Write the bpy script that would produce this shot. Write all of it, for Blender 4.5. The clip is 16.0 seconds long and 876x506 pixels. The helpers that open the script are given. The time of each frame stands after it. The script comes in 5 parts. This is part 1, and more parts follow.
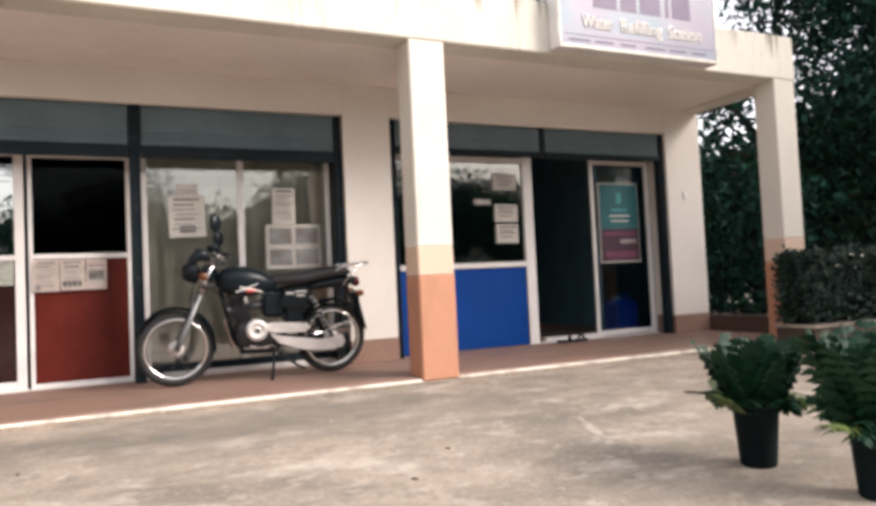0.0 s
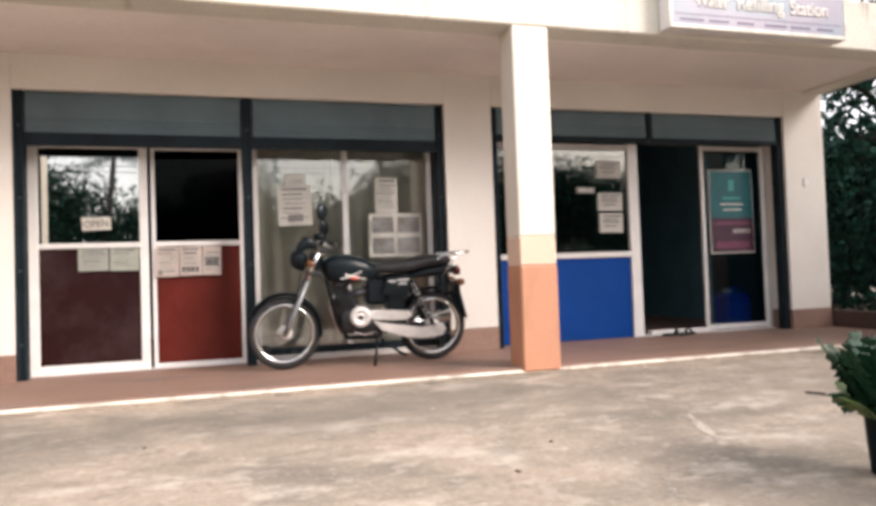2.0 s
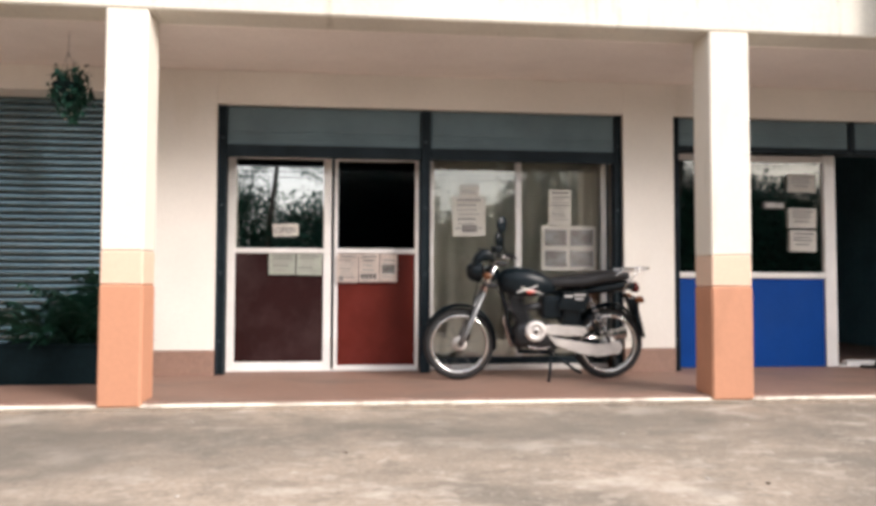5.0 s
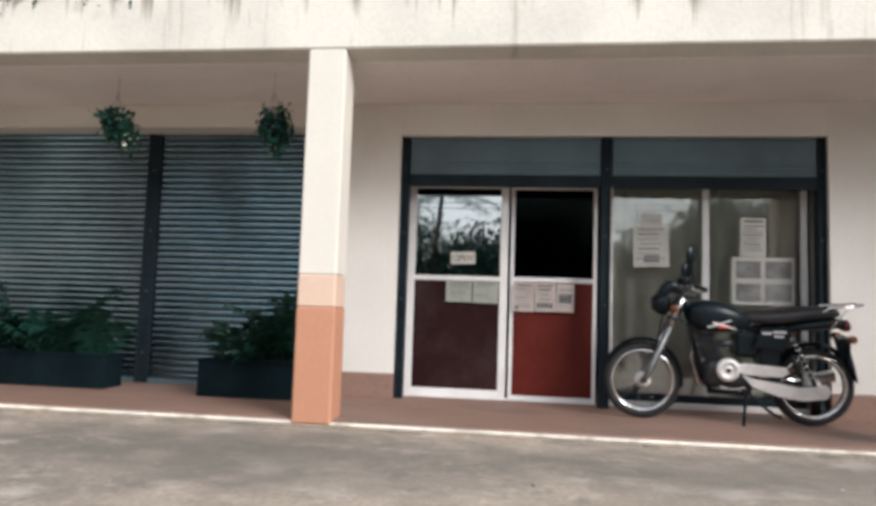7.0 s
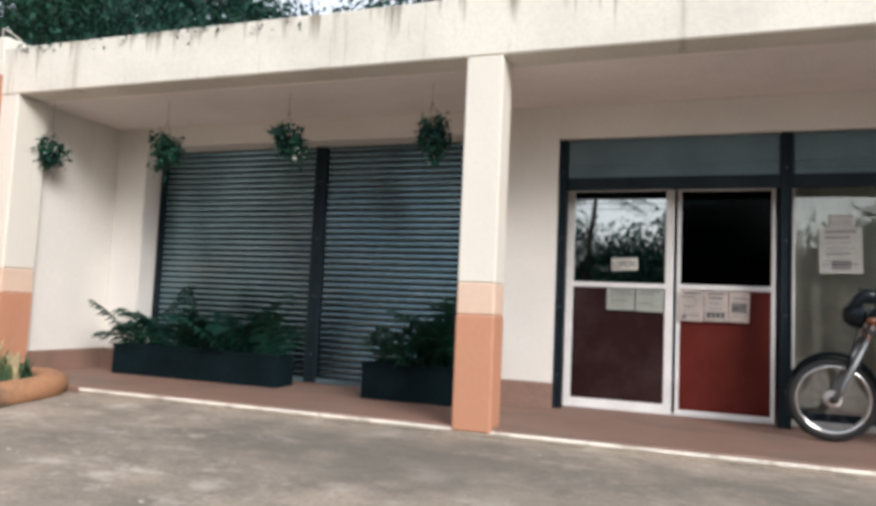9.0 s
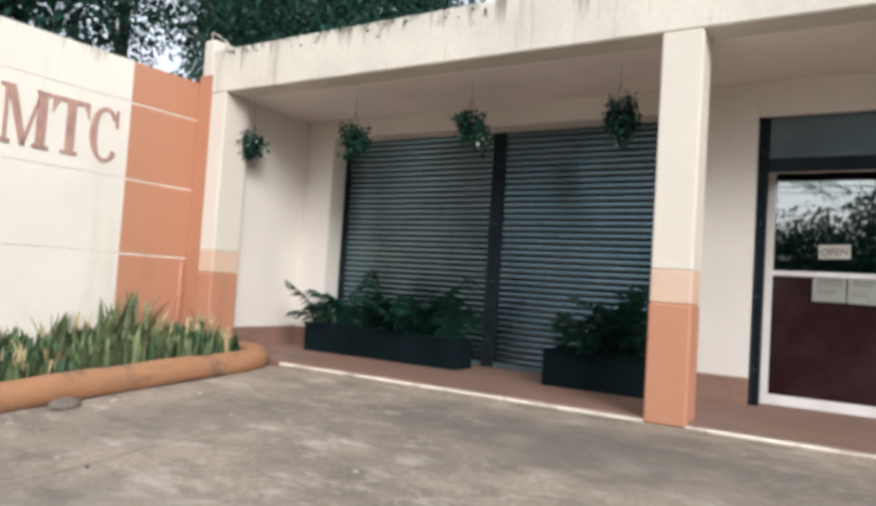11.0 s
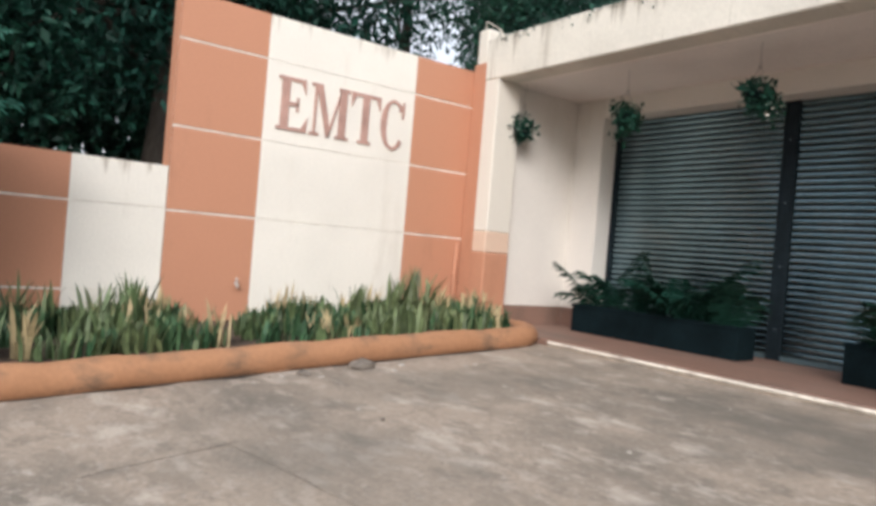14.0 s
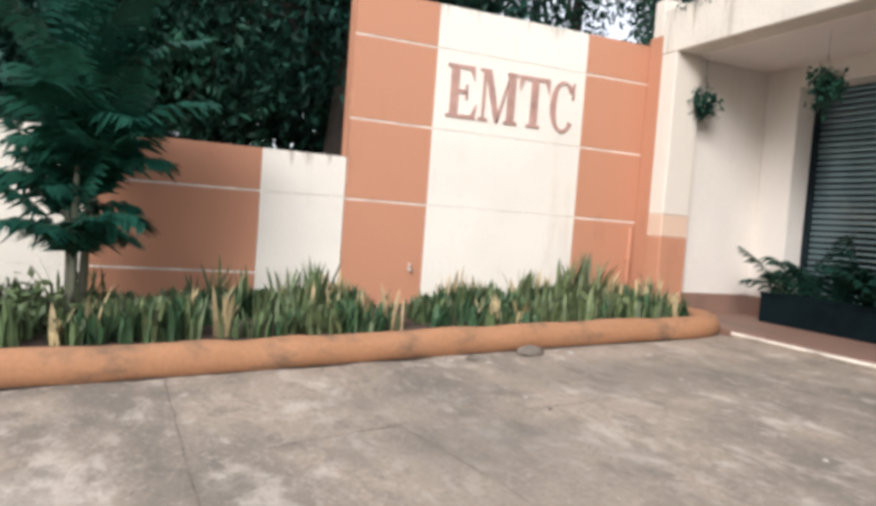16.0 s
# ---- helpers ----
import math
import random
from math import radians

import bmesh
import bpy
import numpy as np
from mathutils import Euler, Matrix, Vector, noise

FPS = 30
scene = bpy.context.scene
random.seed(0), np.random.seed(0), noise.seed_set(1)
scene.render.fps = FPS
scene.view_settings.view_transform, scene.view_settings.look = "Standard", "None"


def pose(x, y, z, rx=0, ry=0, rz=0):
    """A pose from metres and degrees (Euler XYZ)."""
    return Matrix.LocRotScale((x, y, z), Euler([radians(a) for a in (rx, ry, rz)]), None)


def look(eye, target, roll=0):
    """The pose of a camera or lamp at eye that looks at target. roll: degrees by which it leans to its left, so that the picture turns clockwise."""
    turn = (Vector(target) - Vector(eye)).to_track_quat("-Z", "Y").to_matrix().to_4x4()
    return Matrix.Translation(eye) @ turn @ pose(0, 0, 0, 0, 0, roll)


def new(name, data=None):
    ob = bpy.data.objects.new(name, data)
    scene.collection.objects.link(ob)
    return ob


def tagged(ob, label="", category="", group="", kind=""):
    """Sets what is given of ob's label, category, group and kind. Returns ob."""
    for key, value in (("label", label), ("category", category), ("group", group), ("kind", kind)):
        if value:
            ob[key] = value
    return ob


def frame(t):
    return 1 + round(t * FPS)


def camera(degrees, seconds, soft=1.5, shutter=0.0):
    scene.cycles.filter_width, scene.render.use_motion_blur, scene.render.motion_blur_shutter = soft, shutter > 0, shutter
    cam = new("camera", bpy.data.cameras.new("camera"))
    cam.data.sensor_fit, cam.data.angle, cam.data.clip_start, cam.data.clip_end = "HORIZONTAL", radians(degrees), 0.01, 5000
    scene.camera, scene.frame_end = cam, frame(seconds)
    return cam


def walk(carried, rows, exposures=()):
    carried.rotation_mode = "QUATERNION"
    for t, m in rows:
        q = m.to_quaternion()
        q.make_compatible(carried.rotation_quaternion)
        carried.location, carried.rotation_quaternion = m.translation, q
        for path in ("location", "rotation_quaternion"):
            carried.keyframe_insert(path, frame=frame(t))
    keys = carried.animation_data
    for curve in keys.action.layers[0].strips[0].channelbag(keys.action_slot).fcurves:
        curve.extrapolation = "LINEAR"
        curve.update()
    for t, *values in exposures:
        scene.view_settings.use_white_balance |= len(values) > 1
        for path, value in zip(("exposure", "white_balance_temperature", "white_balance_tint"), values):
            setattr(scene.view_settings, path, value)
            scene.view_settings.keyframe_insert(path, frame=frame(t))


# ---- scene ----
cam = camera(64.1, 16.0, soft=3.7)
PATH = [
    (0, (0.361, 0.31, 0.844), (1.191, 2.128, 0.928), -2.7),
    (0.5, (0.35, 0.323, 0.847), (1.113, 2.17, 0.932), -2.0),
    (1, (0.326, 0.347, 0.83), (1.038, 2.214, 0.907), -1.3),
    (1.5, (0.339, 0.351, 0.863), (0.992, 2.24, 0.934), -1.4),
    (2, (0.338, 0.346, 0.857), (0.908, 2.262, 0.918), -2.0),
    (2.5, (0.301, 0.326, 0.869), (0.802, 2.262, 0.906), -1.5),
    (3, (0.289, 0.382, 0.864), (0.757, 2.326, 0.891), -2.2),
    (3.2, (0.236, 0.364, 0.861), (0.712, 2.306, 0.889), -2.4),
    (5.3, (-0.003, 0.476, 0.937), (0.083, 2.472, 1.039), 0.6),
    (5.5, (-0.021, 0.479, 0.942), (-0.006, 2.476, 1.061), 0.8),
    (6, (-0.078, 0.514, 0.937), (-0.14, 2.507, 1.087), 1.5),
    (6.5, (-0.124, 0.506, 0.925), (-0.295, 2.493, 1.073), 1.7),
    (7, (-0.161, 0.513, 0.906), (-0.418, 2.49, 1.069), 1.9),
    (7.5, (-0.202, 0.526, 0.907), (-0.581, 2.482, 1.077), 1.7),
    (8, (-0.237, 0.531, 0.925), (-0.692, 2.471, 1.094), 1.9),
    (8.2, (-0.222, 0.56, 0.928), (-0.713, 2.492, 1.099), 2.0),
    (10.3, (-0.389, 0.563, 0.985), (-1.325, 2.328, 1.084), 3.0),
    (10.5, (-0.431, 0.504, 0.944), (-1.392, 2.255, 1.042), 3.0),
    (11, (-0.469, 0.478, 0.928), (-1.533, 2.169, 1.018), 3.7),
    (11.5, (-0.506, 0.458, 0.942), (-1.674, 2.08, 1.016), 3.6),
    (12, (-0.521, 0.431, 0.916), (-1.803, 1.965, 0.968), 4.2),
    (12.5, (-0.46, 0.524, 0.903), (-1.874, 1.937, 0.954), 4.3),
    (13, (-0.487, 0.509, 0.888), (-1.962, 1.859, 0.925), 4.6),
    (13.5, (-0.501, 0.506, 0.896), (-2.041, 1.783, 0.91), 4.8),
    (14, (-0.506, 0.432, 0.878), (-2.109, 1.628, 0.871), 4.8),
    (14.5, (-0.524, 0.418, 0.884), (-2.202, 1.505, 0.874), 4.5),
    (15, (-0.52, 0.405, 0.882), (-2.263, 1.385, 0.849), 4.8),
    (15.5, (-0.531, 0.455, 0.888), (-2.318, 1.348, 0.796), 4.8),
    (16, (-0.524, 0.475, 0.898), (-2.365, 1.251, 0.805), 4.3),
]
EXPOSURES = [(0.0, 1.0, 6450, 15), (3.2, 1.13, 6500, 15), (5.5, 0.86, 6220, 12), (6.3, 0.62, 5920, 10), (8.2, 0.54, 5850, 9),
             (10.3, 0.45, 6020, 10), (12.0, 0.36, 5900, 8), (13.5, 0.36, 6000, 10), (16.0, 0.52, 6080, 12)]
walk(cam, [(t, look(eye, target, roll)) for t, eye, target, roll in PATH], EXPOSURES)

# ---- light: hazy bright sky and a wide, veiled sun behind the camera ----
SUN_EL, SUN_AZ = 30.0, 133.0   # degrees; azimuth clockwise from +y
world = bpy.data.worlds.new("world")
scene.world = world
world.use_nodes = True
wn = world.node_tree
sky = wn.nodes.new("ShaderNodeTexSky")
sky.sky_type = "NISHITA"
sky.sun_disc = False
sky.sun_elevation, sky.sun_rotation = radians(SUN_EL), radians(SUN_AZ)
sky.air_density, sky.dust_density, sky.ozone_density = 1.0, 4.0, 1.0
veil = wn.nodes.new("ShaderNodeMix")   # thin white cloud over the blue
veil.data_type = "RGBA"
veil.inputs[0].default_value, veil.inputs[7].default_value = 0.66, (8.3, 8.2, 8.0, 1)
wn.links.new(sky.outputs[0], veil.inputs[6])
wn.links.new(veil.outputs[2], wn.nodes["Background"].inputs[0])
wn.nodes["Background"].inputs[1].default_value = 0.13
sun = new("sun", bpy.data.lights.new("sun", "SUN"))
sun.data.energy, sun.data.angle, sun.data.color = 2.2, radians(25), (1.0, 0.93, 0.86)
_e, _a = radians(SUN_EL), radians(SUN_AZ)
sun.matrix_world = look((math.sin(_a) * math.cos(_e) * 30, math.cos(_a) * math.cos(_e) * 30, math.sin(_e) * 30), (0, 0, 0))


# ---- materials ----
def material(name, base, rough=0.7, vary=0.15, scale=3.0, fine=40.0, bump=0.15, metal=0.0, tint=None, stretch=(1, 1, 1), island=0.0, spec=0.4, depth=0.01):
    """Two scales of colour noise and a fine bump over one base colour; tint: the colour of the worn patches."""
    m = bpy.data.materials.new(name)
    m.use_nodes = True
    nt = m.node_tree
    b = nt.nodes["Principled BSDF"]
    b.inputs["Roughness"].default_value, b.inputs["Metallic"].default_value = rough, metal
    b.inputs["Specular IOR Level"].default_value = spec
    mp = nt.nodes.new("ShaderNodeMapping")
    mp.inputs["Scale"].default_value = stretch
    geo = nt.nodes.new("ShaderNodeNewGeometry")
    nt.links.new(geo.outputs["Position"], mp.inputs[0])
    big, small = nt.nodes.new("ShaderNodeTexNoise"), nt.nodes.new("ShaderNodeTexNoise")
    for n, s, d in ((big, scale, 5), (small, fine, 3)):
        n.inputs["Scale"].default_value, n.inputs["Detail"].default_value = s, d
        nt.links.new(mp.outputs[0], n.inputs["Vector"])
    other = tint or tuple(c * (1 - 2.2 * vary) for c in base)
    ramp = nt.nodes.new("ShaderNodeMapRange")
    ramp.inputs[1].default_value, ramp.inputs[2].default_value = 0.38, 0.68
    ramp.inputs[4].default_value = min(1.0, 3.5 * vary) if tint else 1.0
    nt.links.new(big.outputs[0], ramp.inputs[0])
    mix = nt.nodes.new("ShaderNodeMix")
    mix.data_type = "RGBA"
    mix.inputs[6].default_value, mix.inputs[7].default_value = (*base, 1), (*other, 1)
    nt.links.new(ramp.outputs[0], mix.inputs[0])
    hsv = nt.nodes.new("ShaderNodeHueSaturation")
    val = nt.nodes.new("ShaderNodeMapRange")
    val.inputs[1].default_value, val.inputs[2].default_value = 0.3, 0.7
    val.inputs[3].default_value, val.inputs[4].default_value = 1 - vary, 1 + vary
    nt.links.new(small.outputs[0], val.inputs[0])
    last = val.outputs[0]
    if island:
        rnd = nt.nodes.new("ShaderNodeMapRange")
        rnd.inputs[3].default_value, rnd.inputs[4].default_value = 1 - island, 1 + island
        nt.links.new(geo.outputs["Random Per Island"], rnd.inputs[0])
        mul = nt.nodes.new("ShaderNodeMath")
        mul.operation = "MULTIPLY"
        nt.links.new(last, mul.inputs[0]), nt.links.new(rnd.outputs[0], mul.inputs[1])
        last = mul.outputs[0]
    nt.links.new(last, hsv.inputs["Value"])
    nt.links.new(mix.outputs[2], hsv.inputs["Color"])
    nt.links.new(hsv.outputs[0], b.inputs["Base Color"])
    if bump:
        bp = nt.nodes.new("ShaderNodeBump")
        bp.inputs["Strength"].default_value, bp.inputs["Distance"].default_value = bump, depth
        nt.links.new(small.outputs[0], bp.inputs["Height"])
        nt.links.new(bp.outputs[0], b.inputs["Normal"])
    return m


def stained(m, colour, amount, low, high, stretch, seed=0.0):
    """Adds streaks or blotches of another colour to a material made above."""
    nt = m.node_tree
    b = nt.nodes["Principled BSDF"]
    old = b.inputs["Base Color"].links[0].from_socket
    geo, mp = nt.nodes.new("ShaderNodeNewGeometry"), nt.nodes.new("ShaderNodeMapping")
    mp.inputs["Scale"].default_value, mp.inputs["Location"].default_value = stretch, (seed, seed, seed)
    nt.links.new(geo.outputs["Position"], mp.inputs[0])
    n = nt.nodes.new("ShaderNodeTexNoise")
    n.inputs["Scale"].default_value, n.inputs["Detail"].default_value, n.inputs["Roughness"].default_value = 1.0, 6, 0.65
    nt.links.new(mp.outputs[0], n.inputs["Vector"])
    r = nt.nodes.new("ShaderNodeMapRange")
    r.inputs[1].default_value, r.inputs[2].default_value, r.inputs[4].default_value = low, high, amount
    nt.links.new(n.outputs[0], r.inputs[0])
    mix = nt.nodes.new("ShaderNodeMix")
    mix.data_type = "RGBA"
    mix.inputs[7].default_value = (*colour, 1)
    nt.links.new(r.outputs[0], mix.inputs[0])
    nt.links.new(old, mix.inputs[6])
    nt.links.new(mix.outputs[2], b.inputs["Base Color"])
    return m


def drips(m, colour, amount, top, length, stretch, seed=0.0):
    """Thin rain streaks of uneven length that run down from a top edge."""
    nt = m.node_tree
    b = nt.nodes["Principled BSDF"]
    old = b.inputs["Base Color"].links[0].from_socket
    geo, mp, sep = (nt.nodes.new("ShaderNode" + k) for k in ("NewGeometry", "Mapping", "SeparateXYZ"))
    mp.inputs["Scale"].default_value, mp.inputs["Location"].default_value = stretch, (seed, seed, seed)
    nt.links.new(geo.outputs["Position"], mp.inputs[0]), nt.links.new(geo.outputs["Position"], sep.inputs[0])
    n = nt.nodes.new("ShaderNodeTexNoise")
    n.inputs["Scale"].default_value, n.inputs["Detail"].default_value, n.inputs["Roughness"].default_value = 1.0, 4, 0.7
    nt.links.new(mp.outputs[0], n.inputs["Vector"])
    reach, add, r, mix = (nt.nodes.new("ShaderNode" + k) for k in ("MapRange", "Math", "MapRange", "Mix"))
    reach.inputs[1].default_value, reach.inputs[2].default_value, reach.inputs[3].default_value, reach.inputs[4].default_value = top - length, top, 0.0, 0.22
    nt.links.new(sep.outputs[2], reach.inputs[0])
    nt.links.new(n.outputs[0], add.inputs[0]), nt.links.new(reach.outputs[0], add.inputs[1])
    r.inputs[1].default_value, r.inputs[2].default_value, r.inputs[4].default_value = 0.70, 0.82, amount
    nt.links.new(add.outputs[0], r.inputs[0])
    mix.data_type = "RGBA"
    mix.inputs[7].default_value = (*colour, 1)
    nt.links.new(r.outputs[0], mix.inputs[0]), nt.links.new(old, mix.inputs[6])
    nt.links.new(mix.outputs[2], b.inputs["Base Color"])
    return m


def blotch(m, colour, amount, centre, radii):
    """One patch of another colour with a ragged edge, at a place on the ground."""
    nt = m.node_tree
    b = nt.nodes["Principled BSDF"]
    old = b.inputs["Base Color"].links[0].from_socket
    geo, mp = nt.nodes.new("ShaderNodeNewGeometry"), nt.nodes.new("ShaderNodeMapping")
    mp.inputs["Scale"].default_value = (1 / radii[0], 1 / radii[1], 0)
    mp.inputs["Location"].default_value = (-centre[0] / radii[0], -centre[1] / radii[1], 0)
    n = nt.nodes.new("ShaderNodeTexNoise")
    n.inputs["Scale"].default_value, n.inputs["Detail"].default_value = 2.3, 6
    size, add, r, mix = (nt.nodes.new("ShaderNode" + k) for k in ("VectorMath", "Math", "MapRange", "Mix"))
    size.operation, add.operation, mix.data_type = "LENGTH", "MULTIPLY_ADD", "RGBA"
    nt.links.new(geo.outputs["Position"], mp.inputs[0]), nt.links.new(geo.outputs["Position"], n.inputs["Vector"])
    nt.links.new(mp.outputs[0], size.inputs[0])
    nt.links.new(n.outputs[0], add.inputs[0])
    add.inputs[1].default_value = 1.8
    nt.links.new(size.outputs["Value"], add.inputs[2])
    r.inputs[1].default_value, r.inputs[2].default_value, r.inputs[3].default_value, r.inputs[4].default_value = 1.2, 2.1, amount, 0.0
    nt.links.new(add.outputs[0], r.inputs[0])
    mix.inputs[7].default_value = (*colour, 1)
    nt.links.new(r.outputs[0], mix.inputs[0]), nt.links.new(old, mix.inputs[6])
    nt.links.new(mix.outputs[2], b.inputs["Base Color"])


def glass(name, through_colour, gloss=0.35, ior=1.5):
    """A pane: tinted see-through with a mirror gloss that grows at grazing angles."""
    m = bpy.data.materials.new(name)
    m.use_nodes = True
    nt = m.node_tree
    nt.nodes.remove(nt.nodes["Principled BSDF"])
    t, g, f, mix = (nt.nodes.new("ShaderNode" + k) for k in ("BsdfTransparent", "BsdfGlossy", "Fresnel", "MixShader"))
    t.inputs[0].default_value = (*through_colour, 1)
    g.inputs["Roughness"].default_value = 0.02
    g.inputs["Color"].default_value = (0.96, 0.97, 0.93, 1)
    f.inputs[0].default_value = ior
    add = nt.nodes.new("ShaderNodeMath")
    add.operation, add.use_clamp = "ADD", True
    add.inputs[1].default_value = gloss
    nt.links.new(f.outputs[0], add.inputs[0])
    nt.links.new(add.outputs[0], mix.inputs[0])
    nt.links.new(t.outputs[0], mix.inputs[1]), nt.links.new(g.outputs[0], mix.inputs[2])
    nt.links.new(mix.outputs[0], nt.nodes["Material Output"].inputs[0])
    return m


CREAM = stained(material("cream_wall_paint", (0.71, 0.665, 0.585), 0.75, 0.03, 1.2, 60, 0.06), (0.42, 0.36, 0.28), 0.5, 0.60, 0.80, (5.0, 5.0, 0.7))
BEAM = stained(stained(material("weathered_cream_paint", (0.70, 0.665, 0.585), 0.8, 0.06, 1.5, 50, 0.15), (0.30, 0.26, 0.20), 0.75, 0.60, 0.74, (6.0, 1.0, 0.35)), (0.16, 0.15, 0.11), 0.6, 0.64, 0.76, (14.0, 1.0, 1.3), 7)
WHITE = stained(material("white_wall_paint", (0.73, 0.69, 0.635), 0.7, 0.04, 1.0, 60, 0.1), (0.6, 0.54, 0.46), 0.4, 0.58, 0.8, (2.0, 2.0, 0.8))
SIGN_WHITE = stained(stained(material("white_panel_paint", (0.80, 0.765, 0.69), 0.75, 0.04, 1.0, 50, 0.12), (0.55, 0.50, 0.42), 0.5, 0.58, 0.78, (1.5, 3.0, 0.6)), (0.25, 0.22, 0.17), 0.6, 0.68, 0.78, (1.0, 9.0, 0.9), 3)
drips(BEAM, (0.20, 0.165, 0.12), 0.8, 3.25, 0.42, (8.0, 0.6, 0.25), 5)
LOW_WHITE = stained(material("white_low_panel_paint", (0.80, 0.765, 0.69), 0.75, 0.04, 1.0, 50, 0.12), (0.55, 0.50, 0.42), 0.4, 0.60, 0.78, (1.5, 3.0, 0.6))
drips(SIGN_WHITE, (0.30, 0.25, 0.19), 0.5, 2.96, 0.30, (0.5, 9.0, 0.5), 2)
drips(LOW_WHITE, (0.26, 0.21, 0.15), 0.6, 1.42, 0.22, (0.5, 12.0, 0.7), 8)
ORANGE = stained(material("terracotta_paint", (0.50, 0.245, 0.149), 0.75, 0.04, 1.4, 50, 0.06, tint=(0.43, 0.20, 0.118)), (0.30, 0.15, 0.09), 0.5, 0.58, 0.8, (2.5, 2.5, 0.9))
PEACH = material("peach_paint", (0.68, 0.50, 0.38), 0.75, 0.03, 1.5, 50, 0.06)
GROOVE = material("white_groove_paint", (0.88, 0.84, 0.76), 0.8, 0.15, 6, 60, 0.2)
SOFFIT = stained(material("soffit_paint", (0.88, 0.81, 0.76), 0.85, 0.04, 0.8, 40, 0.1), (0.66, 0.58, 0.53), 0.4, 0.52, 0.75, (0.7, 1.2, 1))
CONCRETE = material("worn_concrete", (0.35, 0.286, 0.226), 0.85, 0.14, 1.3, 38, 0.5, tint=(0.268, 0.225, 0.18))
stained(CONCRETE, (0.12, 0.11, 0.092), 0.7, 0.47, 0.64, (0.5, 0.8, 1))
stained(CONCRETE, (0.50, 0.44, 0.375), 0.7, 0.54, 0.64, (1.7, 2.6, 1), 11)
stained(CONCRETE, (0.15, 0.133, 0.11), 0.5, 0.56, 0.64, (3.1, 4.2, 1), 23)
stained(CONCRETE, (0.53, 0.47, 0.41), 0.45, 0.60, 0.68, (7.0, 9.0, 1), 37)
stained(CONCRETE, (0.10, 0.09, 0.075), 0.4, 0.64, 0.70, (14.0, 16.0, 1), 51)
stained(CONCRETE, (0.50, 0.45, 0.40), 0.28, 0.56, 0.63, (24.0, 30.0, 1), 63)
stained(CONCRETE, (0.16, 0.14, 0.12), 0.28, 0.57, 0.63, (20.0, 34.0, 1), 71)
stained(CONCRETE, (0.17, 0.148, 0.12), 0.4, 0.53, 0.59, (2.2, 3.6, 1), 87)
stained(CONCRETE, (0.47, 0.40, 0.335), 0.4, 0.57, 0.62, (4.1, 6.3, 1), 93)
blotch(CONCRETE, (0.125, 0.115, 0.097), 0.72, (-1.9, 4.6), (1.7, 0.85))
blotch(CONCRETE, (0.14, 0.128, 0.108), 0.5, (-3.3, 1.9), (1.0, 0.6))
blotch(CONCRETE, (0.13, 0.12, 0.10), 0.5, (-4.2, 3.6), (0.5, 1.2))
blotch(CONCRETE, (0.14, 0.128, 0.108), 0.65, (1.2, 4.75), (1.7, 0.55))
WALK = stained(material("red_oxide_floor", (0.235, 0.142, 0.107), 0.6, 0.1, 1.5, 40, 0.15, tint=(0.30, 0.195, 0.155)), (0.15, 0.11, 0.088), 0.7, 0.50, 0.68, (1.2, 2.5, 1))
# brown skirting paint darkened to carry the tree shade at the porch end
SHADED_SKIRT = stained(material("shaded_brown_paint", (0.07, 0.042, 0.032), 0.7, 0.1, 2, 50, 0.1), (0.08, 0.055, 0.04), 0.6, 0.5, 0.7, (2, 2, 3))
EDGE = stained(material("white_edge_paint", (0.80, 0.74, 0.64), 0.8, 0.1, 4, 60, 0.25), (0.36, 0.30, 0.25), 0.85, 0.50, 0.66, (5, 5, 5))
KERB = stained(material("orange_kerb_paint", (0.365, 0.185, 0.095), 0.85, 0.08, 3, 30, 0.25, tint=(0.42, 0.23, 0.13)), (0.13, 0.09, 0.06), 0.8, 0.50, 0.68, (3, 3, 5))
SOIL = material("garden_soil", (0.10, 0.07, 0.05), 0.95, 0.3, 6, 60, 0.8, depth=0.03)
ALU = material("white_aluminium", (0.74, 0.72, 0.70), 0.4, 0.05, 4, 80, 0.05)
SHUTTER = stained(material("grey_shutter_steel", (0.17, 0.25, 0.285), 0.24, 0.08, 3, 60, 0.02, metal=1.0, spec=0.5), (0.25, 0.30, 0.32), 0.5, 0.5, 0.7, (1.5, 1.5, 3))
BOX = stained(material("grey_shutter_box_steel", (0.10, 0.145, 0.162), 0.5, 0.08, 3, 60, 0.06, metal=0.2), (0.10, 0.125, 0.135), 0.5, 0.5, 0.75, (0.6, 1, 4))
GUIDE = material("dark_steel_guide", (0.014, 0.022, 0.028), 0.65, 0.15, 5, 60, 0.08, spec=0.12)
RED = stained(material("red_door_panel", (0.092, 0.012, 0.007), 0.45, 0.06, 2, 50, 0.04, spec=0.15), (0.16, 0.03, 0.025), 0.6, 0.48, 0.75, (1.5, 1.5, 1.2))
MAROON = stained(material("maroon_door_panel", (0.022, 0.007, 0.007), 0.25, 0.08, 2, 50, 0.04, spec=0.25), (0.05, 0.03, 0.03), 0.7, 0.45, 0.7, (1.5, 1.5, 1.5))
